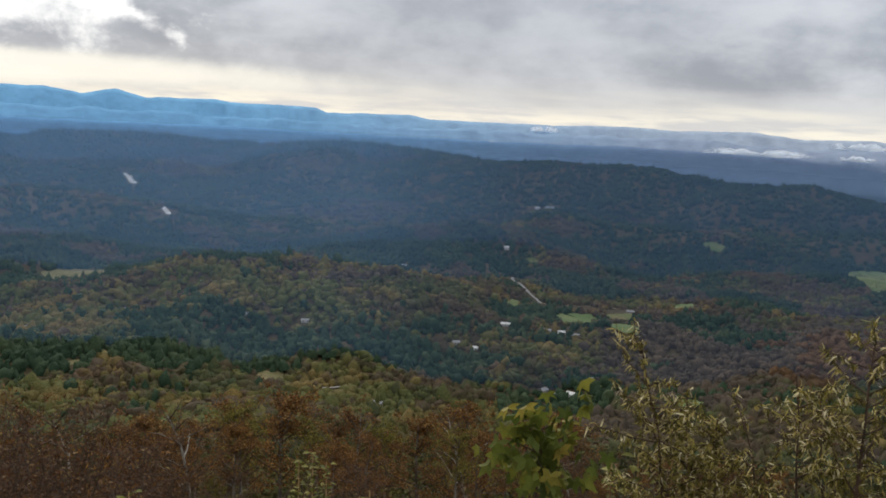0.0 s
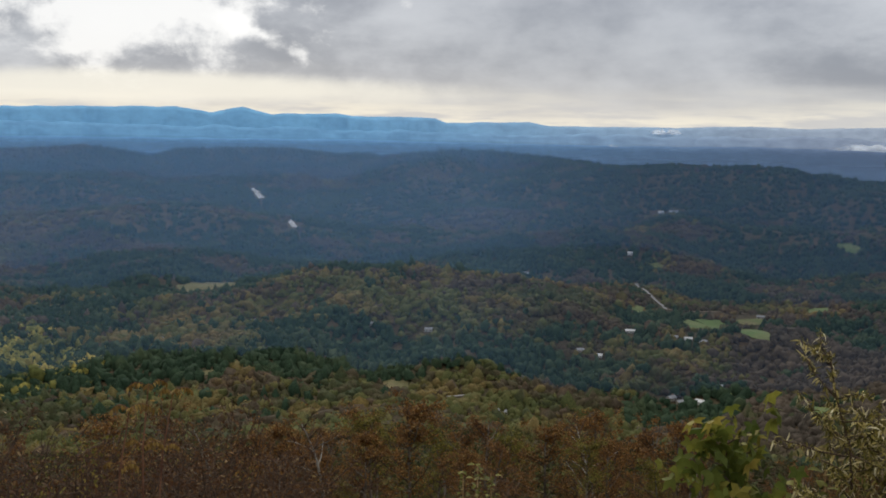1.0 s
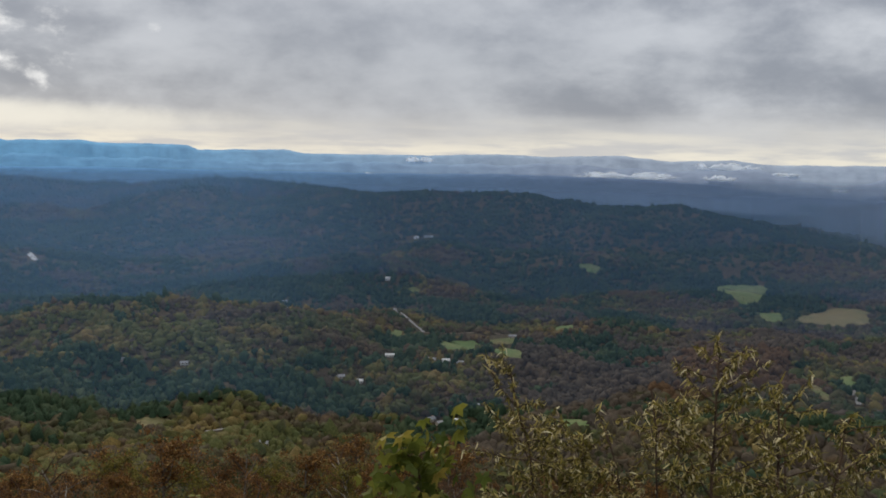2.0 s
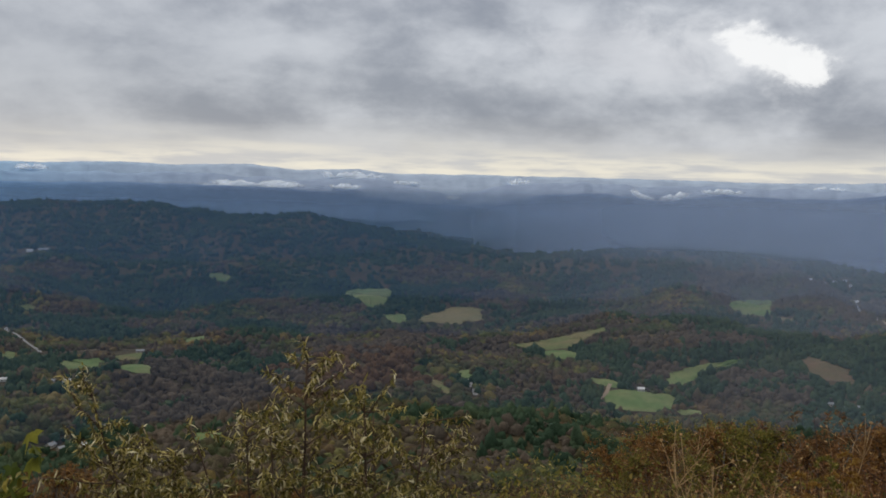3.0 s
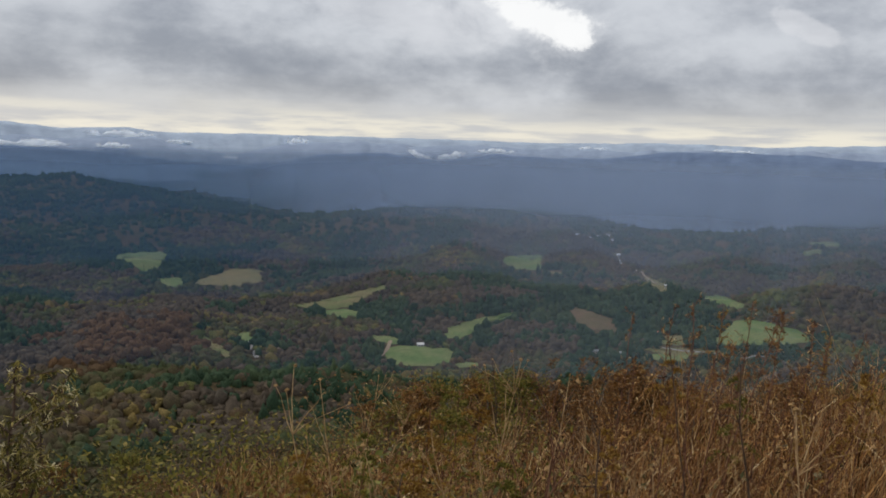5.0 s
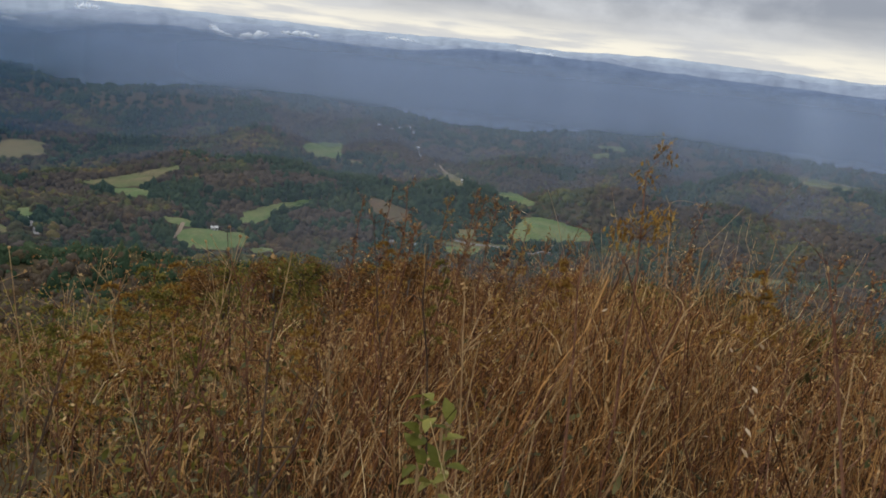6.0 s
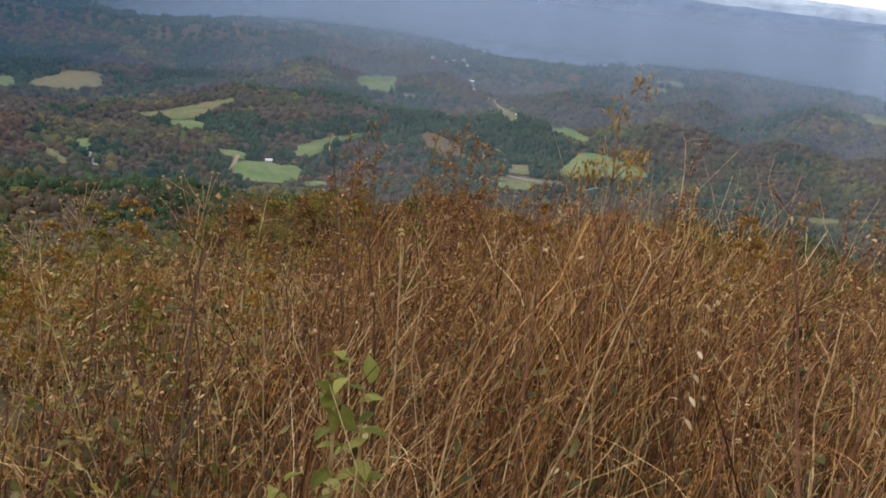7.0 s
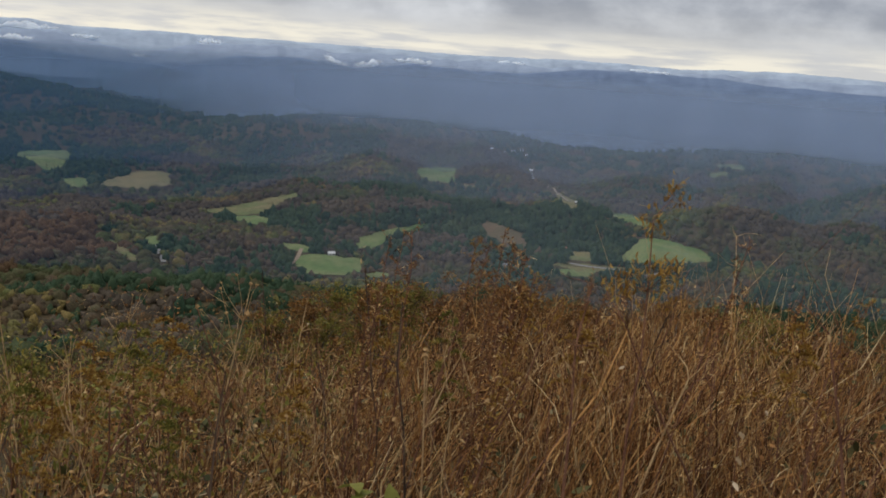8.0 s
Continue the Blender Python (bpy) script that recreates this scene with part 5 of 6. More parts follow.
# ---- trees of the near slope ----
def near_tree(seed, tall, leaf_mat_, leaves, bark, label, size=0.10, clumps=0.55):
    """A slope tree: tapered trunk, limbs with twigs, and a ragged crown of small leaves in clumps."""
    rnd = random.Random(seed)
    t = new("slope_tree")
    trunk_, wood_, crown = Pile(), Pile(), Pile()
    trunk = wander(rnd, (0, 0, -0.4), (0, 0, 1), tall * 0.92, 8, 0.07)
    trunk_.tube(trunk, tall * 0.017, tall * 0.004, 7)
    tips = []
    for i in range(24):
        k = rnd.uniform(0.30, 0.98)
        p = trunk[min(8, int(k * 8))].lerp(trunk[min(8, int(k * 8) + 1)], rnd.random())
        a = rnd.uniform(0, 6.283)
        long = tall * (0.34 * (1.15 - k) + 0.09) * rnd.uniform(0.7, 1.25)
        limb = wander(rnd, p, (math.cos(a), math.sin(a), rnd.uniform(0.35, 1.0)), long, 4, 0.16)
        (trunk_ if i < 5 else wood_).tube(limb, tall * 0.0065, tall * 0.0016, 4)
        for q in limb[1:]:
            for _ in range(1 + i % 2):
                b = rnd.uniform(0, 6.283)
                tw = wander(rnd, q, (math.cos(b), math.sin(b), rnd.uniform(0.0, 0.9)), long * 0.38, 2, 0.2)
                wood_.tube(tw, tall * 0.0016, tall * 0.0006, 3)
                if rnd.random() < clumps:
                    tips += tw[1:]
    trunk_.ob("trunk", bark, t, smooth=True)
    tagged(wood_.ob("branchwork", MAT_TWIG, t, smooth=True), kind="stuff")
    for _ in range(leaves):
        q = rnd.choice(tips)
        o = q + Vector((rnd.gauss(0, 0.13), rnd.gauss(0, 0.13), rnd.gauss(0, 0.11))) * (tall / 7)
        d = Vector((rnd.gauss(0, 1), rnd.gauss(0, 1), rnd.gauss(-0.3, 0.7))).normalized() * (size * rnd.uniform(0.35, 0.75))
        w = d.cross(Vector((rnd.gauss(0, 1), rnd.gauss(0, 1), 1))).normalized() * (size * rnd.uniform(0.25, 0.45))
        q = len(crown.v)
        crown.v += [o - d, o + w, o + d, o - w]
        crown.f.append((q, q + 1, q + 2, q + 3))
    crown.ob("crown", leaf_mat_, t)
    return tagged(t, label, "tree", "trees on the near slope")


def plant_slope():
    kinds = [near_tree(1, 7, MAT_RUST, 3600, MAT_BARK, "rust-brown broadleaf tree on the steep slope", 0.115),
             near_tree(2, 7, MAT_BROWN, 2900, MAT_BARK, "brown half-bare broadleaf tree on the steep slope", 0.11),
             near_tree(3, 7, MAT_DUSK, 1500, MAT_BARK, "thin red-brown broadleaf tree losing its leaves", 0.10),
             near_tree(4, 7, MAT_OLIVE_LEAF, 3400, MAT_BARK, "olive green broadleaf tree on the steep slope", 0.11),
             near_tree(5, 7, MAT_RUST, 420, MAT_PALE_BARK, "nearly bare tree with a pale grey trunk", 0.11)]
    used = set()

    def put(k, x, y, tall, turn):
        m = pose(x, y, float(height(x, y)), 0, 0, turn) @ Matrix.Scale(tall / 7, 4)
        if k not in used:
            used.add(k)
            kinds[k].matrix_world = m
            return
        c = copy_thing(kinds[k], pose(x, y, float(height(x, y)), 0, 0, turn))
        c.scale = (tall / 7,) * 3

    rnd = random.Random(21)
    for az, el, r, k in ((13.4, -15.0, 40, 4), (8.4, -15.0, 62, 0), (22.0, -15.4, 60, 1), (-46.5, -14.2, 48, 0), (19.8, -15.0, 46, 4), (3.0, -16.6, 60, 3), (0.5, -16.3, 66, 0), (16.0, -16.2, 52, 0), (11.0, -16.8, 55, 0), (5.5, -16.4, 58, 1), (-3.0, -17.2, 56, 0)):
        p = bearing_way(az) * r
        g = float(height(p.x, p.y))
        put(k, p.x, p.y, max(2.0, r * math.tan(math.radians(el)) - g), rnd.uniform(0, 360))
    for i in range(46):
        az, r = -38 - 38 * (i + rnd.random()) / 46, rnd.uniform(20, 46)
        p = bearing_way(az) * r
        g = float(height(p.x, p.y))
        put(rnd.choices((0, 1, 2, 3), (1.2, 4, 1, 1.5))[0], p.x, p.y, r * math.tan(math.radians(rnd.uniform(-13.4, -11.5) - 2.6 * max(0.0, min(1.0, (az + 45) / 5)))) - g, rnd.uniform(0, 360))
    spots = []
    while len(spots) < 165:
        r = math.sqrt(rnd.uniform(36 ** 2, 112 ** 2))
        az = rnd.uniform(-78, 34)
        p = bearing_way(az) * r
        if all((p.x - a) ** 2 + (p.y - b) ** 2 > (1.8 + 0.03 * r) ** 2 for a, b in spots):
            spots.append((p.x, p.y))
            el, cap = (rnd.gauss(-17.3, 1.2), -15.6) if az > -12 else (rnd.gauss(-18.2, 1.1), -15.8) if az > -39 else (rnd.gauss(-14.3, 0.8), -12.9)
            tall = r * math.tan(math.radians(min(el, cap))) - float(height(p.x, p.y))
            k = rnd.choices((0, 1, 2, 3, 4), (5, 4, 2.5, 1.5, 0.25))[0]
            if tall > 1.2:
                put(k, p.x, p.y, tall, rnd.uniform(0, 360))


plant_slope()


# ---- brown shrubs just under the knoll ----
def brown_shrub(seed, tall, mat, n, label):
    rnd = random.Random(seed)
    s = new("brown_shrub")
    stems, leaves = Pile(), Pile()
    for i in range(11):
        a = rnd.uniform(0, 6.283)
        st = wander(rnd, (math.cos(a) * 0.12, math.sin(a) * 0.12, -0.1), (math.cos(a) * 0.5, math.sin(a) * 0.5, 1), tall * rnd.uniform(0.7, 1.05), 6, 0.14)
        stems.tube(st, 0.011, 0.0025, 4)
        for q in st[2:]:
            for _ in range(3):
                tw = wander(rnd, q, (rnd.gauss(0, 1), rnd.gauss(0, 1), rnd.uniform(0, 1.2)), tall * 0.22, 3, 0.25)
                stems.tube(tw, 0.0036, 0.0014, 3)
                for w in tw[1:]:
                    for _ in range(n):
                        leaves.leaf(w + Vector((rnd.gauss(0, 0.03), rnd.gauss(0, 0.03), rnd.gauss(0, 0.03))), (rnd.gauss(0, 1), rnd.gauss(0, 1), rnd.gauss(-0.4, 0.7)),
                                    (rnd.gauss(0, 1), rnd.gauss(0, 1), 1), rnd.uniform(0.02, 0.045), rnd.uniform(0.009, 0.02), rnd.gauss(0, 0.5))
    stems.ob("stem", MAT_TWIG, s, smooth=True)
    leaves.ob("foliage", mat, s)
    return tagged(s, label, "shrub", "shrubs under the knoll")


def plant_shrubs():
    kinds = [brown_shrub(31, 1.25, MAT_DUSK, 2, "twiggy brown shrub with withered leaves"), brown_shrub(32, 1.25, MAT_RUST, 2, "twiggy rust-red shrub with withered leaves"),
             brown_shrub(33, 1.25, MAT_DUSK, 1, "almost bare twiggy brown shrub"), brown_shrub(34, 1.25, MAT_OLIVE_LEAF, 2, "olive green shrub with small leaves")]
    rnd, first, spots = random.Random(8), set(), []
    while len(spots) < 80:
        r, az = rnd.uniform(6.8, 17), rnd.choice((rnd.uniform(-80, 36), rnd.uniform(15, 36)))
        if -30 < az < 3 and r < 9:
            continue
        p = bearing_way(az) * r
        if any((p.x - a) ** 2 + (p.y - b) ** 2 < 0.55 for a, b in spots):
            continue
        spots.append((p.x, p.y))
        el = rnd.gauss(-16.6, 1.0) if az > 17 else rnd.gauss(-20.5, 0.8)
        g = float(height(p.x, p.y))
        tall = max(0.5, r * math.tan(math.radians(min(el, -14.6))) - g)
        k = rnd.choices((0, 1, 2, 3), (4, 2.2, 4, 0.6))[0]
        m = pose(p.x, p.y, g, 0, 0, rnd.uniform(0, 360))
        if k in first:
            c = copy_thing(kinds[k], m)
        else:
            first.add(k)
            c = kinds[k]
            c.matrix_world = m
        c.scale = (max(0.7, min(1.5, tall / 1.25)) * 1.1,) * 2 + (tall / 1.25,)


plant_shrubs()


# ---- shrubs with curled leaves at the edge of the knoll ----
def leafy_shrub(name, base, tips, seed, label, density=1.0, on_stem=0.5):
    """Upright stems from one root, each with side shoots full of small curled leaves."""
    rnd = random.Random(seed)
    s = new(name)
    s.location = base
    for tip, thick, shoots in tips:
        stem, leaves = Pile(), Pile()
        end = Vector(tip) - Vector(base)
        root = Vector((end.x * 0.25 + rnd.gauss(0, 0.03), end.y * 0.25 + rnd.gauss(0, 0.03), -0.05))
        line = [root.lerp(end, i / 9) + Vector((rnd.gauss(0, 0.008), rnd.gauss(0, 0.008), 0)) * (i % 9 > 0) for i in range(10)]
        stem.tube(line, thick, 0.0022, 6)
        runs = [(line[4:], on_stem)]
        for i in range(int(shoots * 2.4)):
            k = 0.25 + 0.72 * rnd.random() ** 1.2
            p = root.lerp(end, k)
            a = rnd.uniform(0, 6.283)
            sh = wander(rnd, p, (math.cos(a), math.sin(a), rnd.uniform(0.15, 1.0)), (end.z - root.z) * rnd.uniform(0.09, 0.24) * (1.35 - 0.65 * k), 5, 0.13)
            stem.tube(sh, 0.0032, 0.0011, 4)
            runs.append((sh[1:], 0.45 + 1.1 * (1.1 - k)))
        for run, dens in runs:
            for q, w in zip(run, run[1:]):
                for _ in range(int(17 * dens * density + rnd.random())):
                    o = q.lerp(w, rnd.random())
                    a = rnd.uniform(0, 6.283)
                    leaves.leaf(o, (math.cos(a), math.sin(a), rnd.gauss(0.15, 0.6)), (rnd.gauss(0, 0.6), rnd.gauss(0, 0.6), 1), rnd.uniform(0.018, 0.044),
                                rnd.uniform(0.0034, 0.0068), rnd.gauss(-0.7, 0.55))
        st = stem.ob("stem", MAT_TWIG, s, smooth=True)
        leaves.ob("foliage", MAT_SHRUB_LEAF, st)
    return tagged(s, label, "shrub", "leafy shrubs by the viewpoint")


def on_ground(x, y, sink=0.0):
    return (x, y, float(height(x, y)) - sink)


SH = "tall shrub with dark stems and small curled yellow-olive leaves"
leafy_shrub("leafy_shrub", on_ground(1.27, 2.86), [((1.27, 2.84, -0.54), 0.010, 26), ((1.06, 2.86, -0.68), 0.006, 12), ((1.20, 3.02, -0.78), 0.006, 14),
                                                   ((0.96, 2.98, -0.86), 0.006, 14)], 41, SH)
leafy_shrub("leafy_shrub", on_ground(1.50, 2.72), [((1.43, 2.76, -0.67), 0.011, 24), ((1.62, 2.70, -0.74), 0.006, 14), ((1.76, 2.80, -0.84), 0.006, 14),
                                                   ((1.55, 2.95, -0.80), 0.006, 14)], 42, SH)
leafy_shrub("leafy_shrub", on_ground(0.95, 2.95), [((0.635, 3.01, -0.63), 0.008, 20), ((0.80, 3.05, -0.82), 0.006, 14), ((0.92, 3.12, -0.90), 0.006, 14)], 43,
            "leaning shrub with small curled yellow-olive leaves", 1.2, 3.2)


# ---- young maple ----
def maple_leaf():
    bm = bmesh.new()
    tips = [(-155, 0.50), (-125, 0.84), (-95, 0.50), (-62, 1.0), (-34, 0.54), (0, 1.18), (34, 0.54), (62, 1.0), (95, 0.50), (125, 0.84), (155, 0.50), (180, 0.14)]
    rim = []
    for a, r in tips:
        t = math.radians(a)
        rim.append(bm.verts.new((math.sin(t) * r * 0.5, 0.28 + math.cos(t) * r * 0.5, -0.16 * r * r + 0.05 * math.sin(3 * t))))
    c = bm.verts.new((0, 0.28, 0.03))
    for i in range(len(rim)):
        bm.faces.new((c, rim[i], rim[(i + 1) % len(rim)]))
    me = bpy.data.meshes.new("leaf")
    bm.to_mesh(me)
    bm.free()
    me.materials.append(MAT_MAPLE_LEAF)
    return me


def maple_mat():
    m = Mat("maple_leaf_blade", 0.55, 0.12)
    t = m.ramp(m.obj.outputs["Random"], (0.0, (0.060, 0.084, 0.018)), (0.5, (0.125, 0.145, 0.026)), (0.85, (0.22, 0.215, 0.040)), (1.0, (0.29, 0.23, 0.05)))
    g = m.noise(22.0, 4, 0.6)
    m.colour(m.mix(1.0, t, m.ramp(g, (0.3, (0.75,) * 3), (0.7, (1.25,) * 3)), "MULTIPLY")).bump(g, 0.4, 0.003).lit_through(0.4)
    return m.m


MAT_MAPLE_LEAF = maple_mat()


def sapling():
    rnd = random.Random(6)
    s = new("maple_sapling")
    x, y, z = on_ground(0.335, 2.94)
    s.location = (x, y, z)
    top = Vector((0.01, 0.0, -0.91 - z))
    wood_ = Pile()
    wood_.tube([(0, 0, -0.03), (0.012, 0, 0.3), (0.0, 0.01, 0.6), top], 0.008, 0.004, 6)
    me = maple_leaf()
    ends = []
    for i in range(9):
        a = i * 2.4
        k = 0.86 + 0.14 * i / 8
        p = Vector((0, 0, top.z * k))
        ln = 0.118 * rnd.uniform(0.8, 1.2)
        br = wander(rnd, p, (math.cos(a), math.sin(a), 0.45), ln, 3, 0.12)
        wood_.tube(br, 0.003, 0.0015, 4)
        ends += br[1:]
    wood_.ob("stem", MAT_TWIG, s, "slender brown stem", True)
    for i in range(105):
        q = rnd.choice(ends)
        a = rnd.uniform(0, 360)
        o = new("leaf", me)
        o.parent = s
        k = rnd.uniform(0.060, 0.098)
        o.matrix_basis = pose(q.x + rnd.gauss(0, 0.035), q.y + rnd.gauss(0, 0.035), q.z + rnd.gauss(0.0, 0.045), rnd.gauss(-52, 16), rnd.gauss(0, 20), a) @ Matrix.Scale(k, 4)
    return tagged(s, "young maple sapling with broad yellow-green leaves", "sapling")


sapling()


# ---- sumac shoots ----
MAT_PLUME = leaf_mat("withered_plume", [(0.0, (0.11, 0.062, 0.018)), (0.6, (0.19, 0.115, 0.028)), (1.0, (0.28, 0.19, 0.060))], thin=0.3)


def sumac(az, r, tip_el, lean, mat, seed, label):
    rnd = random.Random(seed)
    p = bearing_way(az) * r
    x, y, z = on_ground(p.x, p.y)
    s = new("sumac")
    s.location = (x, y, z)
    tall = r * math.tan(math.radians(tip_el)) - z
    line = [Vector((lean * (i / 6) ** 1.3 * tall, 0.05 * math.sin(i), tall * i / 6 - 0.03 * (i == 0))) for i in range(7)]
    w = Pile()
    w.tube(line, 0.006, 0.002, 6)
    lv = Pile()
    for i in range(6):
        a = i * 2.4 + 0.5
        rach = wander(rnd, line[6 - (i % 2)], (math.cos(a), math.sin(a), 1.6), 0.115, 8, 0.05)
        rach = [q - Vector((0, 0, 0.09 * (j / 8) ** 2)) for j, q in enumerate(rach)]
        w.tube(rach, 0.0016, 0.0006, 3)
        for q, q2 in zip(rach[1:], rach[2:]):
            d = (q2 - q).normalized()
            sd = d.cross(Vector((0, 0, 1))).normalized()
            for sgn in (-1, 1):
                lv.leaf(q, sd * sgn + d * 0.5 - Vector((0, 0, 0.4)), (0, 0, 1), rnd.uniform(0.016, 0.027), 0.0075, rnd.gauss(-0.3, 0.15))
    st = w.ob("stem", MAT_CANE, s, smooth=True)
    lv.ob("foliage", mat, st, "drooping feathered leaves")
    return tagged(s, label, "shrub")


sumac(26.6, 3.23, -14.0, 0.03, MAT_PLUME, 1, "sumac shoot with golden feathered leaves")
sumac(26.3, 3.4, -14.3, 0.10, MAT_PLUME, 2, "leaning sumac shoot with withered pale leaves")
sumac(28.6, 3.1, -15.0, 0.08, MAT_PLUME, 3, "dark sumac stem with few withered leaves")


# ---- small green plants ----
def broad_leaf(mat):
    bm = bmesh.new()
    rows = []
    for t, w, z in ((0, 0.06, 0), (0.2, 0.42, 0.03), (0.45, 0.60, 0.03), (0.72, 0.42, -0.05), (1.0, 0.03, -0.20)):
        rows.append([bm.verts.new((sx * w * 0.5, t, z + 0.07 * abs(sx) * w)) for sx in (-1, 0, 1)])
    for a, b in zip(rows, rows[1:]):
        for i in range(2):
            bm.faces.new((a[i], a[i + 1], b[i + 1], b[i]))
    me = bpy.data.meshes.new("leaf")
    bm.to_mesh(me)
    bm.free()
    me.materials.append(mat)
    return me


def green_mat():
    m = Mat("pale_green_leaf_blade", 0.6, 0.12)
    t = m.ramp(m.obj.outputs["Random"], (0.0, (0.090, 0.100, 0.020)), (0.5, (0.160, 0.165, 0.034)), (0.9, (0.26, 0.25, 0.070)), (1.0, (0.40, 0.36, 0.16)))
    g = m.noise(26.0, 4, 0.6)
    m.colour(m.mix(1.0, t, m.ramp(g, (0.3, (0.75,) * 3), (0.7, (1.2,) * 3)), "MULTIPLY")).bump(g, 0.4, 0.003).lit_through(0.35)
    return m.m


BLADE = broad_leaf(green_mat())


def green_plant(x, y, tall, n, size, seed, label):
    rnd = random.Random(seed)
    s = new("green_plant")
    s.location = on_ground(x, y)
    w = Pile()
    w.tube([(0, 0, -0.02), (0.01, 0, tall * 0.5), (0, 0.01, tall)], 0.006, 0.003, 5)
    w.ob("stem", MAT_STRAW, s, smooth=True)
    for i in range(n):
        k = 0.25 + 0.75 * (i + 0.5) / n
        o = new("leaf", BLADE)
        o.parent = s
        o.matrix_basis = pose(rnd.gauss(0, 0.012), rnd.gauss(0, 0.012), tall * k, rnd.gauss(8 - 20 * (1 - k), 20), rnd.gauss(0, 16), i * 137.5 + rnd.gauss(0, 15)) @ Matrix.Scale(size * rnd.uniform(0.7, 1.15), 4)
    return tagged(s, label, "plant", "green plants in the grass")


GP = "pale green leafy plant standing in dry grass"
green_plant(2.53, 0.79, 0.88, 44, 0.056, 1, GP)
green_plant(2.57, 0.75, 0.80, 30, 0.054, 2, GP)
green_plant(2.46, 0.85, 0.62, 16, 0.055, 10, GP)
green_plant(2.62, 0.80, 0.80, 14, 0.055, 11, GP)
green_plant(3.2, 3.1, 0.50, 24, 0.05, 3, GP)
for az, r, tall, sd in ((16.9, 3.9, 0.62, 4), (24.5, 3.7, 0.58, 6), (3.2, 4.2, 0.60, 7)):
    p = bearing_way(az) * r
    green_plant(p.x, p.y, tall, 13, 0.07, sd, "pale green leafy plant at the edge of the slope")
for az, r, top_el, n, size, sd in ((-12.3, 3.25, -17.9, 46, 0.05, 20), (-10.8, 3.35, -18.3, 40, 0.05, 21), (-14.2, 3.2, -18.0, 40, 0.05, 22), (6.6, 4.4, -18.9, 110, 0.032, 23),
                                   (7.4, 4.5, -19.3, 110, 0.032, 24), (5.8, 4.4, -19.4, 100, 0.032, 25), (-7.5, 3.5, -19.0, 40, 0.05, 26)):
    p = bearing_way(az) * r
    green_plant(p.x, p.y, r * math.tan(math.radians(top_el)) - float(height(p.x, p.y)), n, size, sd, "bushy yellow-green plant at the edge of the slope")


# ---- canes and dry stalks in the grass ----
def cane(x, y, tip, seed, mat=MAT_CANE, leafmat=None, n_leaf=5, thick=0.0055, label="dark leaning briar cane with a few withered leaves", name="briar_cane"):
    rnd = random.Random(seed)
    s = new(name)
    s.location = on_ground(x, y)
    end = Vector(tip) - s.location
    line = [Vector((end.x * (i / 7) ** 1.15, end.y * (i / 7) ** 1.15, end.z * (i / 7) - 0.02 * (i == 0))) + Vector((rnd.gauss(0, 0.008), rnd.gauss(0, 0.008), 0)) for i in range(8)]
    w, lv = Pile(), Pile()
    w.tube(line, thick, 0.0018, 5)
    for i in range(6):
        q = rnd.choice(line[(6 if n_leaf > 20 else 4):8])
        tw = wander(rnd, q, (rnd.gauss(0, 1), rnd.gauss(0, 1), 0.9), rnd.uniform(0.04, 0.13), 3, 0.2)
        w.tube(tw, 0.0018, 0.0008, 3)
        line.append(tw[-1])
    for i in range(n_leaf):
        q = rnd.choice(line[5:]) if n_leaf < 20 else rnd.choice(line[7:]) + Vector((rnd.gauss(0, 0.018), rnd.gauss(0, 0.018), rnd.gauss(0, 0.022)))
        lv.leaf(q, (rnd.gauss(0, 1), rnd.gauss(0, 1), rnd.gauss(0, 0.6)), (0, 0, 1), rnd.uniform(0.014, 0.030) * (0.95 if n_leaf > 20 else 0.9), rnd.uniform(0.004, 0.008), rnd.gauss(0, 0.4))
    st = w.ob("stem", mat, s, smooth=True)
    if n_leaf:
        lv.ob("leaves", leafmat or MAT_SEED, st)
    return tagged(s, label, "cane", "canes and stalks in the grass")


GOLDEN = "tall cane with a golden tuft of leaves at its tip"
cane(3.30, 0.75, (3.56, 0.88, -0.40), 1, MAT_CANE, MAT_GOLD, 420, 0.006, GOLDEN)
cane(3.10, 0.75, (3.42, 0.98, -0.56), 2, MAT_CANE, MAT_GOLD, 6, 0.007)
cane(3.75, 0.60, (3.35, 0.80, -0.62), 8, MAT_CANE, MAT_GOLD, 8)
cane(3.05, 0.05, (3.30, 0.02, -0.46), 3, MAT_CANE, MAT_GOLD, 12)
cane(2.9, -0.1, (3.08, 0.19, -0.45), 4, MAT_CANE, MAT_SEED, 5, 0.007)
cane(2.35, 1.15, (2.62, 1.35, -0.76), 5, MAT_TWIG, None, 4, 0.006)
cane(2.05, 1.05, (2.48, 1.05, -0.86), 6, MAT_TWIG, None, 4, 0.006)
cane(2.95, 1.05, (3.02, 1.22, -0.62), 7, MAT_TWIG, None, 4, 0.005)
cane(3.3, 1.5, (3.25, 1.62, -0.66), 12, MAT_TWIG, None, 4, 0.004)
cane(1.95, 1.55, (2.3, 1.75, -0.92), 9, MAT_TWIG, None, 5, 0.005)
cane(3.3, 0.1, (3.75, 0.3, -0.80), 10, MAT_STRAW, None, 3, 0.004, "pale leaning dry stalk")
cane(3.0, 0.7, (3.35, 0.62, -0.70), 11, MAT_STRAW, None, 2, 0.004, "pale leaning dry stalk")


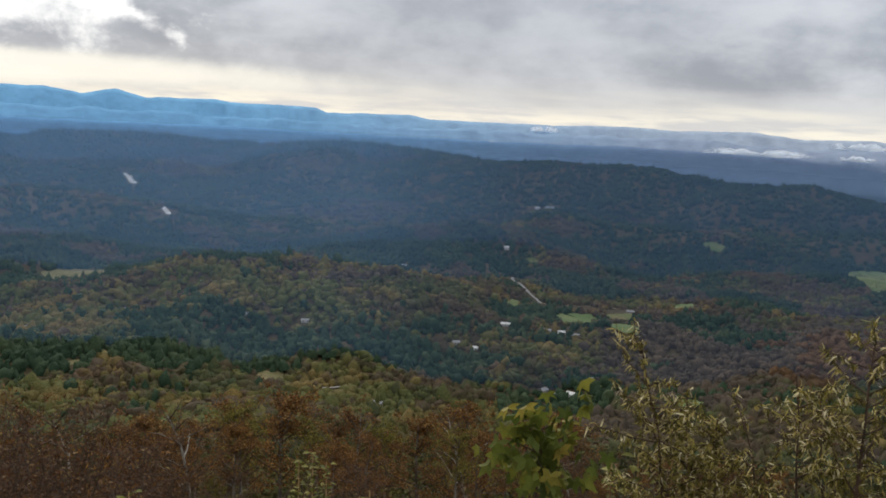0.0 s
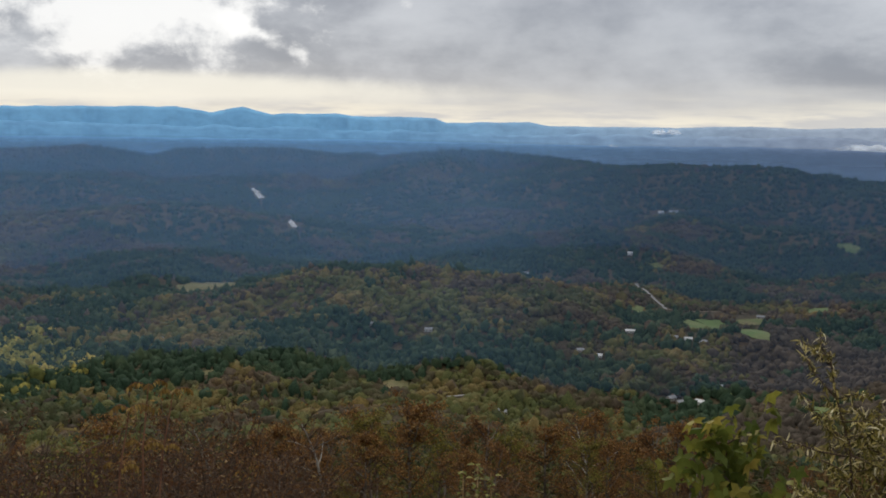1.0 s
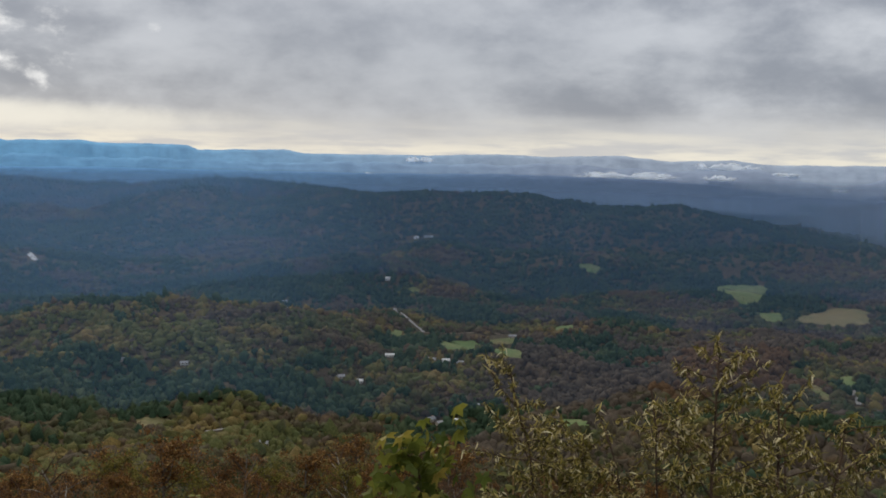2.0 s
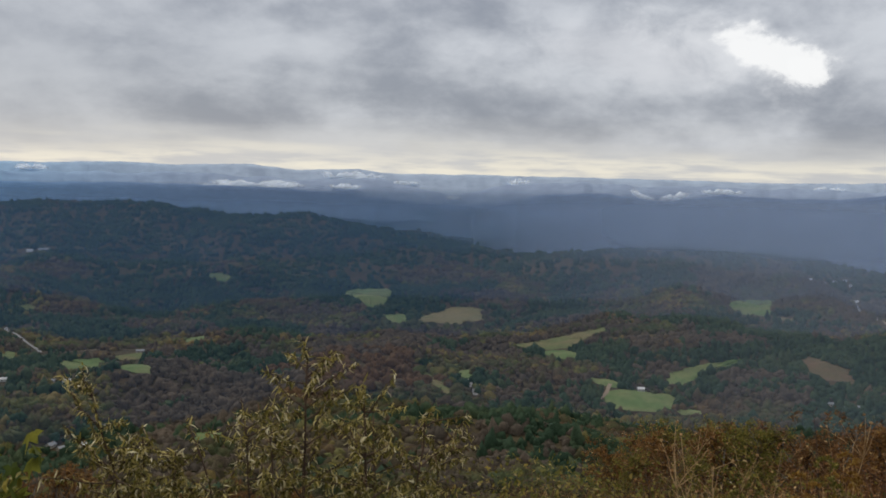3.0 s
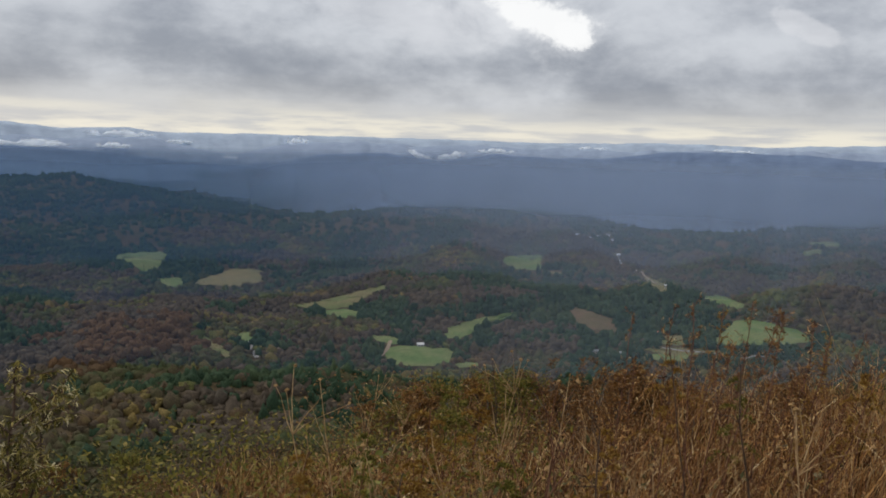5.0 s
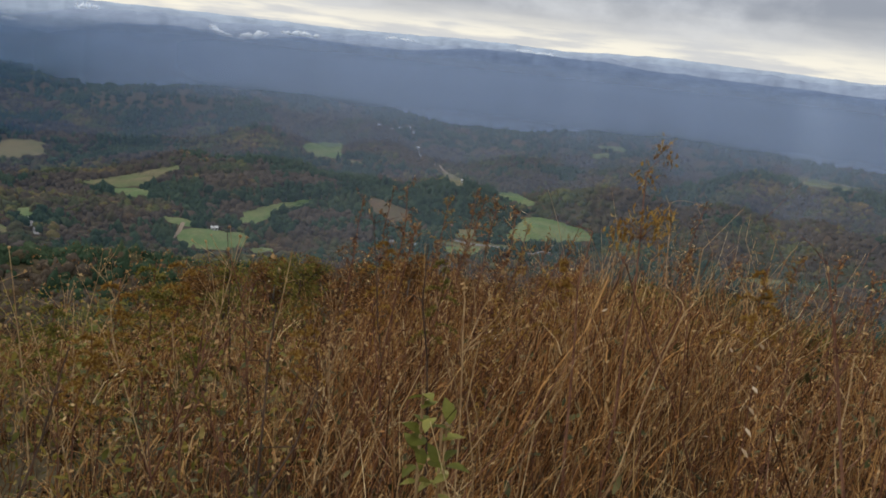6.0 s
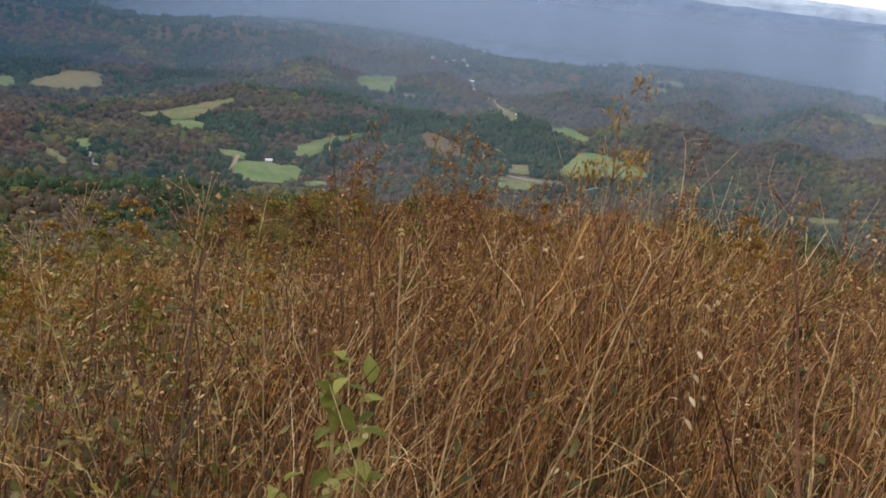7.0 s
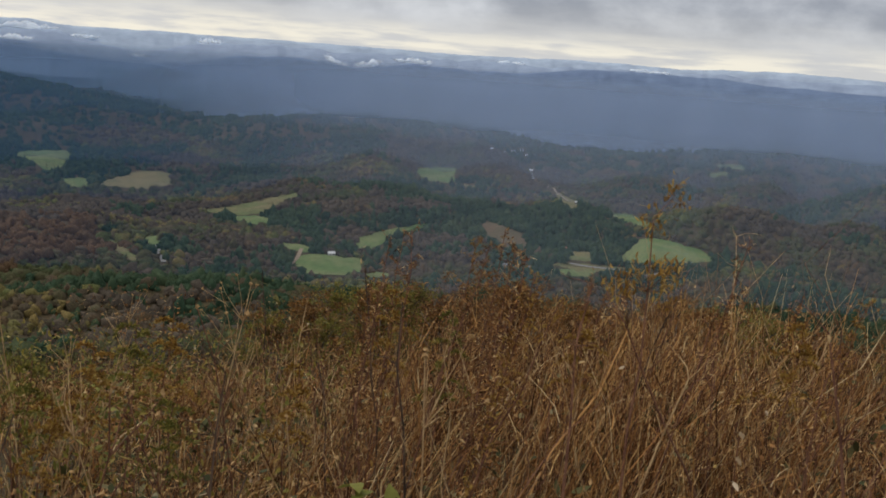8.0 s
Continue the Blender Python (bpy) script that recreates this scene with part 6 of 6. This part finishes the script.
def brush(x, y, tip, seed, n, mat, label):
    """A dead weed stem, thick with small withered leaves on short side twigs along its upper half."""
    rnd = random.Random(seed)
    s = new("brush_stem")
    s.location = on_ground(x, y)
    end = Vector(tip) - s.location
    line = [Vector((end.x * (i / 9) ** 1.2, end.y * (i / 9) ** 1.2, end.z * i / 9 - 0.02 * (i == 0))) + Vector((rnd.gauss(0, 0.006), rnd.gauss(0, 0.006), 0)) for i in range(10)]
    w, lv = Pile(), Pile()
    w.tube(line, 0.0045, 0.0014, 5)
    for i in range(n):
        k = rnd.uniform(3.5, 9.0)
        q = line[int(min(k, 8.99))].lerp(line[min(9, int(k) + 1)], k % 1)
        a = rnd.uniform(0, 6.283)
        tw = wander(rnd, q, (math.cos(a), math.sin(a), rnd.uniform(0.6, 1.6)), rnd.uniform(0.03, 0.10) * (1.3 - k / 12), 3, 0.2)
        w.tube(tw, 0.0012, 0.0006, 3)
        for p in tw[1:]:
            for _ in range(3):
                lv.leaf(p, (rnd.gauss(0, 1), rnd.gauss(0, 1), rnd.gauss(0.2, 0.7)), (rnd.gauss(0, 1), rnd.gauss(0, 1), 1), rnd.uniform(0.009, 0.022), rnd.uniform(0.0022, 0.005), rnd.gauss(0, 0.5))
    st = w.ob("stem", MAT_CANE, s, smooth=True)
    lv.ob("foliage", mat, st)
    return tagged(s, label, "weed", "canes and stalks in the grass")


def goldenrod(tip, seed, spread, mat, label):
    """A tall weed whose top breaks into arching, feathery plumes."""
    rnd = random.Random(seed)
    s = new("goldenrod")
    s.location = on_ground(tip[0] - 0.06, tip[1] + 0.03)
    end = Vector(tip) - s.location
    line = [Vector((end.x * (i / 8) ** 1.4, end.y * (i / 8) ** 1.4, end.z * i / 8 - 0.02 * (i == 0))) + Vector((rnd.gauss(0, 0.005), rnd.gauss(0, 0.005), 0)) for i in range(9)]
    w, lv = Pile(), Pile()
    w.tube(line, 0.0038, 0.0014, 5)
    for i in range(11):
        k = 5.2 + 2.8 * i / 10
        q = line[int(min(k, 7.99))].lerp(line[min(8, int(k) + 1)], k % 1)
        a = i * 2.4 + rnd.gauss(0, 0.3)
        long = spread * (1.25 - 0.09 * i) * rnd.uniform(0.8, 1.2)
        arc = [q + Vector((math.cos(a) * long * t, math.sin(a) * long * t, long * (0.9 * t - 1.05 * t * t))) for t in (0, 0.2, 0.4, 0.6, 0.8, 1.0)]
        w.tube(arc, 0.0012, 0.0005, 3)
        for p0, p1 in zip(arc, arc[1:]):
            for _ in range(16):
                lv.leaf(p0.lerp(p1, rnd.random()), (rnd.gauss(0, 1), rnd.gauss(0, 1), rnd.gauss(0.5, 0.5)), (rnd.gauss(0, 1), rnd.gauss(0, 1), 1), rnd.uniform(0.009, 0.021), rnd.uniform(0.003, 0.0062), rnd.gauss(0, 0.4))
    for p0 in line[2:6]:
        for _ in range(4):
            lv.leaf(p0, (rnd.gauss(0, 1), rnd.gauss(0, 1), rnd.gauss(-0.2, 0.5)), (0, 0, 1), rnd.uniform(0.03, 0.055), rnd.uniform(0.004, 0.007), rnd.gauss(-0.3, 0.3))
    st = w.ob("stem", MAT_CANE, s, smooth=True)
    lv.ob("plume", mat, st, "feathery yellow-brown plumes")
    return tagged(s, label, "weed", "canes and stalks in the grass")


GO = "goldenrod stem with arching faded yellow plumes"
for k, (x, y, z, spread) in enumerate(((2.65, 2.05, -0.87, 0.13), (2.81, 2.09, -0.84, 0.14), (2.94, 2.13, -0.85, 0.13), (2.46, 1.90, -0.95, 0.11), (2.56, 2.25, -0.97, 0.11), (3.11, 1.73, -0.92, 0.10),
                                       (3.61, 1.87, -0.78, 0.10), (3.60, 1.60, -0.79, 0.09), (2.30, 2.20, -0.98, 0.10), (4.0, 0.65, -0.66, 0.11), (2.75, 1.80, -0.98, 0.10), (3.9, 1.3, -0.76, 0.09))):
    goldenrod((x, y, z), 500 + k, spread, MAT_WEED if k % 3 == 1 else MAT_GOLD, GO)


def pale_frond():
    """A withered compound leaf: a thin stalk with a ladder of pale oval leaflets."""
    s = new("withered_frond")
    s.location = on_ground(2.93, 0.26)
    top = Vector((2.888, 0.249, -0.60)) - s.location
    w, lv = Pile(), Pile()
    line = [Vector((top.x * t, top.y * t, top.z * t)) for t in (0, 0.25, 0.5, 0.75, 1.0)]
    w.tube(line, 0.003, 0.001, 5)
    for i in range(6):
        p = line[0].lerp(line[4], 0.78 + 0.22 * i / 5)
        for sgn in (-1, 1):
            lv.leaf(p, (0.55 * sgn, 0.80 * sgn, -0.15), (0, 0, 1), 0.027 - 0.002 * i, 0.010, -0.15)
    st = w.ob("stem", MAT_CANE, s, smooth=True)
    lv.ob("leaflets", MAT_PALE_LEAF, st, "pale straw-coloured oval leaflets")
    return tagged(s, "withered frond with a ladder of pale leaflets", "weed", "canes and stalks in the grass")


MAT_PALE_LEAF = leaf_mat("pale_withered_leaf", [(0.0, (0.26, 0.18, 0.10)), (0.6, (0.38, 0.28, 0.18)), (1.0, (0.52, 0.42, 0.30))], thin=0.3)
pale_frond()


_rb = random.Random(5)
for k in range(26):
    az, r = _rb.uniform(-76, -44) if k < 18 else _rb.uniform(-58, -48), _rb.uniform(2.3, 4.2)
    p = Vector((1.15, -0.35, 0)) + bearing_way(az) * r
    g = on_ground(p.x, p.y)
    top = min(g[2] + 1.15, -r * math.tan(math.radians(_rb.uniform(8.5, 14.0))) - 0.05)
    brush(p.x, p.y, (p.x + _rb.gauss(0.16, 0.1), p.y + _rb.gauss(-0.06, 0.1), top), 300 + k, _rb.choice((30, 42, 55)), _rb.choice((MAT_GRASS, MAT_GRASS, MAT_SEED, MAT_GOLD)),
          "dead rust-brown weed stem thick with withered leaves")


_rc = random.Random(77)
for k in range(16):
    p = Vector((1.15, -0.35, 0)) + bearing_way(_rc.uniform(-82, -36)) * _rc.uniform(2.2, 4.6)
    g = on_ground(p.x, p.y)
    cane(p.x, p.y, (p.x + _rc.gauss(0.22, 0.2), p.y + _rc.gauss(0, 0.2), g[2] + _rc.uniform(0.6, 0.92)), 100 + k, _rc.choice((MAT_CANE, MAT_TWIG, MAT_STRAW)), _rc.choice((MAT_GOLD, MAT_SEED)),
         _rc.choice((2, 4, 7)), _rc.uniform(0.0035, 0.006))


def seed_head_mesh(seed):
    """A small spiky tuft, closed, about 2 cm across."""
    rnd = random.Random(seed)
    bm = bmesh.new()
    bmesh.ops.create_icosphere(bm, subdivisions=1, radius=0.0035)
    for v in bm.verts:
        v.co *= rnd.choice((0.7, 1.0, 2.6, 3.4)) * (0.7 if v.co.z < 0 else 1.2)
    me = bpy.data.meshes.new("seed_head")
    bm.to_mesh(me)
    bm.free()
    me.materials.append(MAT_SEED)
    return me


HEADS = [seed_head_mesh(k) for k in range(3)]


def dry_stalk(seed, tall, label, mat=MAT_STRAW):
    """A dead flower stalk, forked near the top, with small seed heads."""
    rnd = random.Random(seed)
    s = new("dry_stalk")
    w = Pile()
    line = wander(rnd, (0, 0, -0.03), (rnd.gauss(0, 0.08), rnd.gauss(0, 0.08), 1), tall, 7, 0.05)
    w.tube(line, 0.0035, 0.0014, 5)
    st = w.ob("stem", mat, s, smooth=True)
    tops = [(line[-1], st)]
    for i in range(7):
        q = line[rnd.choice((3, 4, 5, 5, 6, 6))]
        a = rnd.uniform(0, 6.283)
        b = wander(rnd, q, (math.cos(a), math.sin(a), 1.5), tall * rnd.uniform(0.10, 0.24), 4, 0.12)
        w = Pile()
        w.tube(b, 0.0018, 0.0008, 4)
        br = w.ob("branch", mat, s, smooth=True)
        tops += [(b[-1], br)]
    for q, holder in tops:
        o = new("seed_head", HEADS[rnd.randrange(3)])
        o.parent = holder
        o.matrix_basis = pose(q.x, q.y, q.z, rnd.gauss(0, 30), rnd.gauss(0, 30), rnd.uniform(0, 360)) @ Matrix.Scale(rnd.uniform(0.45, 0.85), 4)
    h = Pile()
    for q in line[1:5]:
        for _ in range(2):
            h.leaf(q, (rnd.gauss(0, 1), rnd.gauss(0, 1), -0.6), (rnd.gauss(0, 1), 0, 1), rnd.uniform(0.025, 0.055), rnd.uniform(0.004, 0.008), rnd.gauss(0, 0.5))
    h.ob("foliage", MAT_LITTER, st)
    return tagged(s, label, "dry stalk", "canes and stalks in the grass")


def plant_stalks():
    kinds = [dry_stalk(51, 1.0, "pale forked dead flower stalk with seed heads"), dry_stalk(52, 1.0, "brown forked dead flower stalk with seed heads", MAT_CANE),
             dry_stalk(53, 1.0, "straw-coloured dead flower stalk with seed heads"), dry_stalk(54, 1.0, "tall dead flower stalk with withered leaves", MAT_CANE)]
    rnd, first = random.Random(14), set()
    spots = [(2.4, 2.19, -0.74, 0), (2.62, 2.45, -0.84, 2)]
    while len(spots) < 104:
        r, az = rnd.uniform(1.9, 5.6), rnd.uniform(-90, -28)
        p = Vector((1.15, -0.35, 0)) + bearing_way(az) * r
        if p.x < 1.9 and p.y > 2.3:
            continue
        g = float(height(p.x, p.y))
        spots.append((p.x, p.y, min(g + rnd.uniform(0.6, 1.15), -0.1 - r * math.tan(math.radians(rnd.uniform(11.5, 18)))), rnd.randrange(4)))
    for x, y, top, k in spots:
        g = float(height(x, y))
        tall = max(0.35, top - g)
        m = pose(x, y, g, rnd.gauss(0, 5), rnd.gauss(0, 6), rnd.uniform(0, 360))
        if k in first:
            c = copy_thing(kinds[k], m)
        else:
            first.add(k)
            c = kinds[k]
            c.matrix_world = m
        c.scale = (max(0.6, min(1.1, tall)),) * 2 + (tall,)


plant_stalks()


# ---- grass, weeds and litter ----
def strips(name, base, lean, tall, wide, mat, label, category, seed, seg=4, droop=0.25):
    """Many narrow stalks as curved strips: base (n,3), lean (n,2) sideways drift at the tip, tall and wide (n)."""
    rnd = np.random.RandomState(seed)
    n = len(base)
    t = np.linspace(0, 1, seg + 1)
    kink = rnd.normal(0, 0.036, (n, seg + 1, 2)) * t[None, :, None]
    off = (lean[:, None, :] * (t[None, :, None] ** 1.6) + kink) * tall[:, None, None]
    bend = np.hypot(lean[:, 0], lean[:, 1])
    up = tall[:, None] * (t[None] - droop * bend[:, None] * t[None] ** 3)
    P = np.concatenate([base[:, None, :2] + off, (base[:, 2:3] + up)[..., None]], 2)
    a = rnd.uniform(0, math.pi, n)
    side = np.stack([np.cos(a), np.sin(a), np.zeros(n)], -1)[:, None] * (wide[:, None] * (1.0 - 0.7 * t[None]))[..., None] / 2
    V = np.stack([P - side, P + side], 2).reshape(-1, 3)
    i = np.arange(n)[:, None] * (2 * (seg + 1)) + 2 * np.arange(seg)[None]
    F = np.stack([i, i + 1, i + 3, i + 2], -1).reshape(-1, 4)
    return tagged(new(name, mesh_from(name, V, F, mat, True)), label, category, kind="stuff")


def knoll_points(n, r0, r1, a0, a1, seed, hollow=1.0):
    rnd = np.random.RandomState(seed)
    r = np.sqrt(rnd.uniform(r0 * r0, r1 * r1, n))
    a = np.radians(rnd.uniform(a0, a1, n))
    x, y = 1.15 - np.sin(a) * r, -0.35 + np.cos(a) * r
    keep = hollow * (2.0 * fbm(x, y, 0.45, 3, 1) + 1.1 * fbm(x, y, 1.1, 2, 4)) + rnd.uniform(-0.5, 0.5, n) > -0.30
    x, y = x[keep], y[keep]
    return np.stack([x, y, height(x, y)], -1), rnd, r[keep], np.degrees(a[keep])


def build_grass():
    p, rnd, r, az = knoll_points(27000, 1.3, 7.5, -96, -24, 61)
    n = len(p)
    tuft = fbm(p[:, 0], p[:, 1], 0.5, 3, 3)
    tall = np.clip(0.44 + 0.66 * tuft + rnd.normal(0, 0.16, n), 0.12, 0.98)
    tall *= np.clip(0.40 + (-31 - az) / 26, 0.40, 1.0)
    lean = np.stack([0.15 + fbm(p[:, 0], p[:, 1], 0.35, 2, 0) * 0.45, -0.09 + fbm(p[:, 0], p[:, 1], 0.35, 2, 2) * 0.45], -1) + rnd.normal(0, 0.25, (n, 2))
    strips("dry_grass", p, lean, tall, rnd.lognormal(-5.85, 0.5, n), MAT_GRASS, "tall dry rust and straw coloured grass on the knoll", "grass", 62, 5, 0.12)
    # short twigs and withered side shoots that tangle the stalks
    p, rnd, r, az = knoll_points(26000, 1.5, 6.8, -96, -26, 66)
    n = len(p)
    tuft = fbm(p[:, 0], p[:, 1], 0.5, 3, 3)
    top = np.clip(0.48 + 0.62 * tuft, 0.2, 0.9) * np.clip(0.28 + (-31 - az) / 26, 0.28, 1.0)
    p[:, 2] += top * rnd.uniform(0.15, 0.95, n)
    strips("withered_side_shoots", p, rnd.normal(0, 0.9, (n, 2)) + np.array([0.2, -0.1]), rnd.uniform(0.04, 0.15, n), rnd.uniform(0.0015, 0.0042, n), MAT_GRASS,
           "fine withered side shoots tangled in the grass", "grass", 67, 3, 0.2)
    p, rnd, r, az = knoll_points(17000, 1.2, 7.5, -96, -20, 63)
    n = len(p)
    p[:, 2] += rnd.uniform(0, 0.22, n) * (az < -30)
    strips("dry_grass_leaves", p, rnd.normal(0, 0.75, (n, 2)), rnd.uniform(0.08, 0.26, n), rnd.uniform(0.0025, 0.0055, n), MAT_GRASS,
           "curled dry grass leaves low in the grass", "grass", 64, 3, 0.5)


def build_low(name, n, r0, r1, a0, a1, seed, mat, size, rise, label, category):
    p, rnd, r, az = knoll_points(n, r0, r1, a0, a1, seed, 0.35)
    k = Pile()
    rr = random.Random(seed)
    for x, y, z in p:
        o = (x, y, z + 0.01 + rise * rr.random() ** 2)
        k.leaf(o, (rr.gauss(0, 1), rr.gauss(0, 1), rr.gauss(0.1, 0.5)), (rr.gauss(0, 0.4), rr.gauss(0, 0.4), 1), size * rr.uniform(0.6, 1.5), size * rr.uniform(0.3, 0.6), rr.gauss(0, 0.35))
    return tagged(k.ob(name, mat), label, category, kind="stuff")


def build_stems():
    """Thicker pale and dark stems that stand out of the grass."""
    p, rnd, r, az = knoll_points(1900, 1.6, 6.5, -94, -34, 81)
    n = len(p)
    tall = np.clip(0.66 + rnd.normal(0, 0.20, n), 0.25, 1.1)
    tall *= np.clip(0.4 + (-33 - az) / 22, 0.4, 1.0)
    lean = rnd.normal(0, 0.24, (n, 2)) + np.array([0.13, -0.08])
    strips("pale_grass_stems", p[::2], lean[::2], tall[::2], rnd.uniform(0.004, 0.0065, n)[::2], MAT_STRAW, "pale dry stems standing out of the grass", "grass", 82, 6, 0.15)
    strips("dark_grass_stems", p[1::2], lean[1::2], tall[1::2], rnd.uniform(0.004, 0.007, n)[1::2], MAT_CANE, "dark red-brown stems standing out of the grass", "grass", 83, 6, 0.15)


MAT_BRAMBLE = leaf_mat("bramble_leaf", [(0.0, (0.035, 0.040, 0.016)), (0.6, (0.075, 0.075, 0.030)), (0.9, (0.12, 0.10, 0.042)), (1.0, (0.19, 0.16, 0.09))])
build_grass()
build_stems()
build_low("leaf_litter", 15000, 1.0, 8.0, -100, 40, 71, MAT_LITTER, 0.05, 0.06, "dead brown leaves lying under the grass", "litter")
build_low("withered_leaves", 170, 1.8, 6.0, -92, -28, 72, MAT_PALE_LEAF, 0.022, 0.70, "pale withered leaves caught in the grass", "leaves")
build_low("withered_leaf_scraps", 30000, 1.6, 6.4, -94, -28, 76, MAT_SEED, 0.015, 0.80, "small rust-brown withered leaf scraps on the grass stems", "leaves")
build_low("low_weeds", 10000, 1.7, 7.5, -44, -8, 73, MAT_WEED, 0.032, 0.55, "yellow-green weeds at the edge of the knoll", "weeds")
build_low("bramble_leaves", 3400, 2.0, 5.0, -88, -30, 74, MAT_BRAMBLE, 0.042, 0.46, "dull green bramble leaves among dry grass", "weeds")
build_low("edge_weeds", 5500, 3.2, 9.0, -34, 34, 75, MAT_OLIVE_LEAF, 0.04, 0.35, "olive weeds on the slope edge", "weeds")
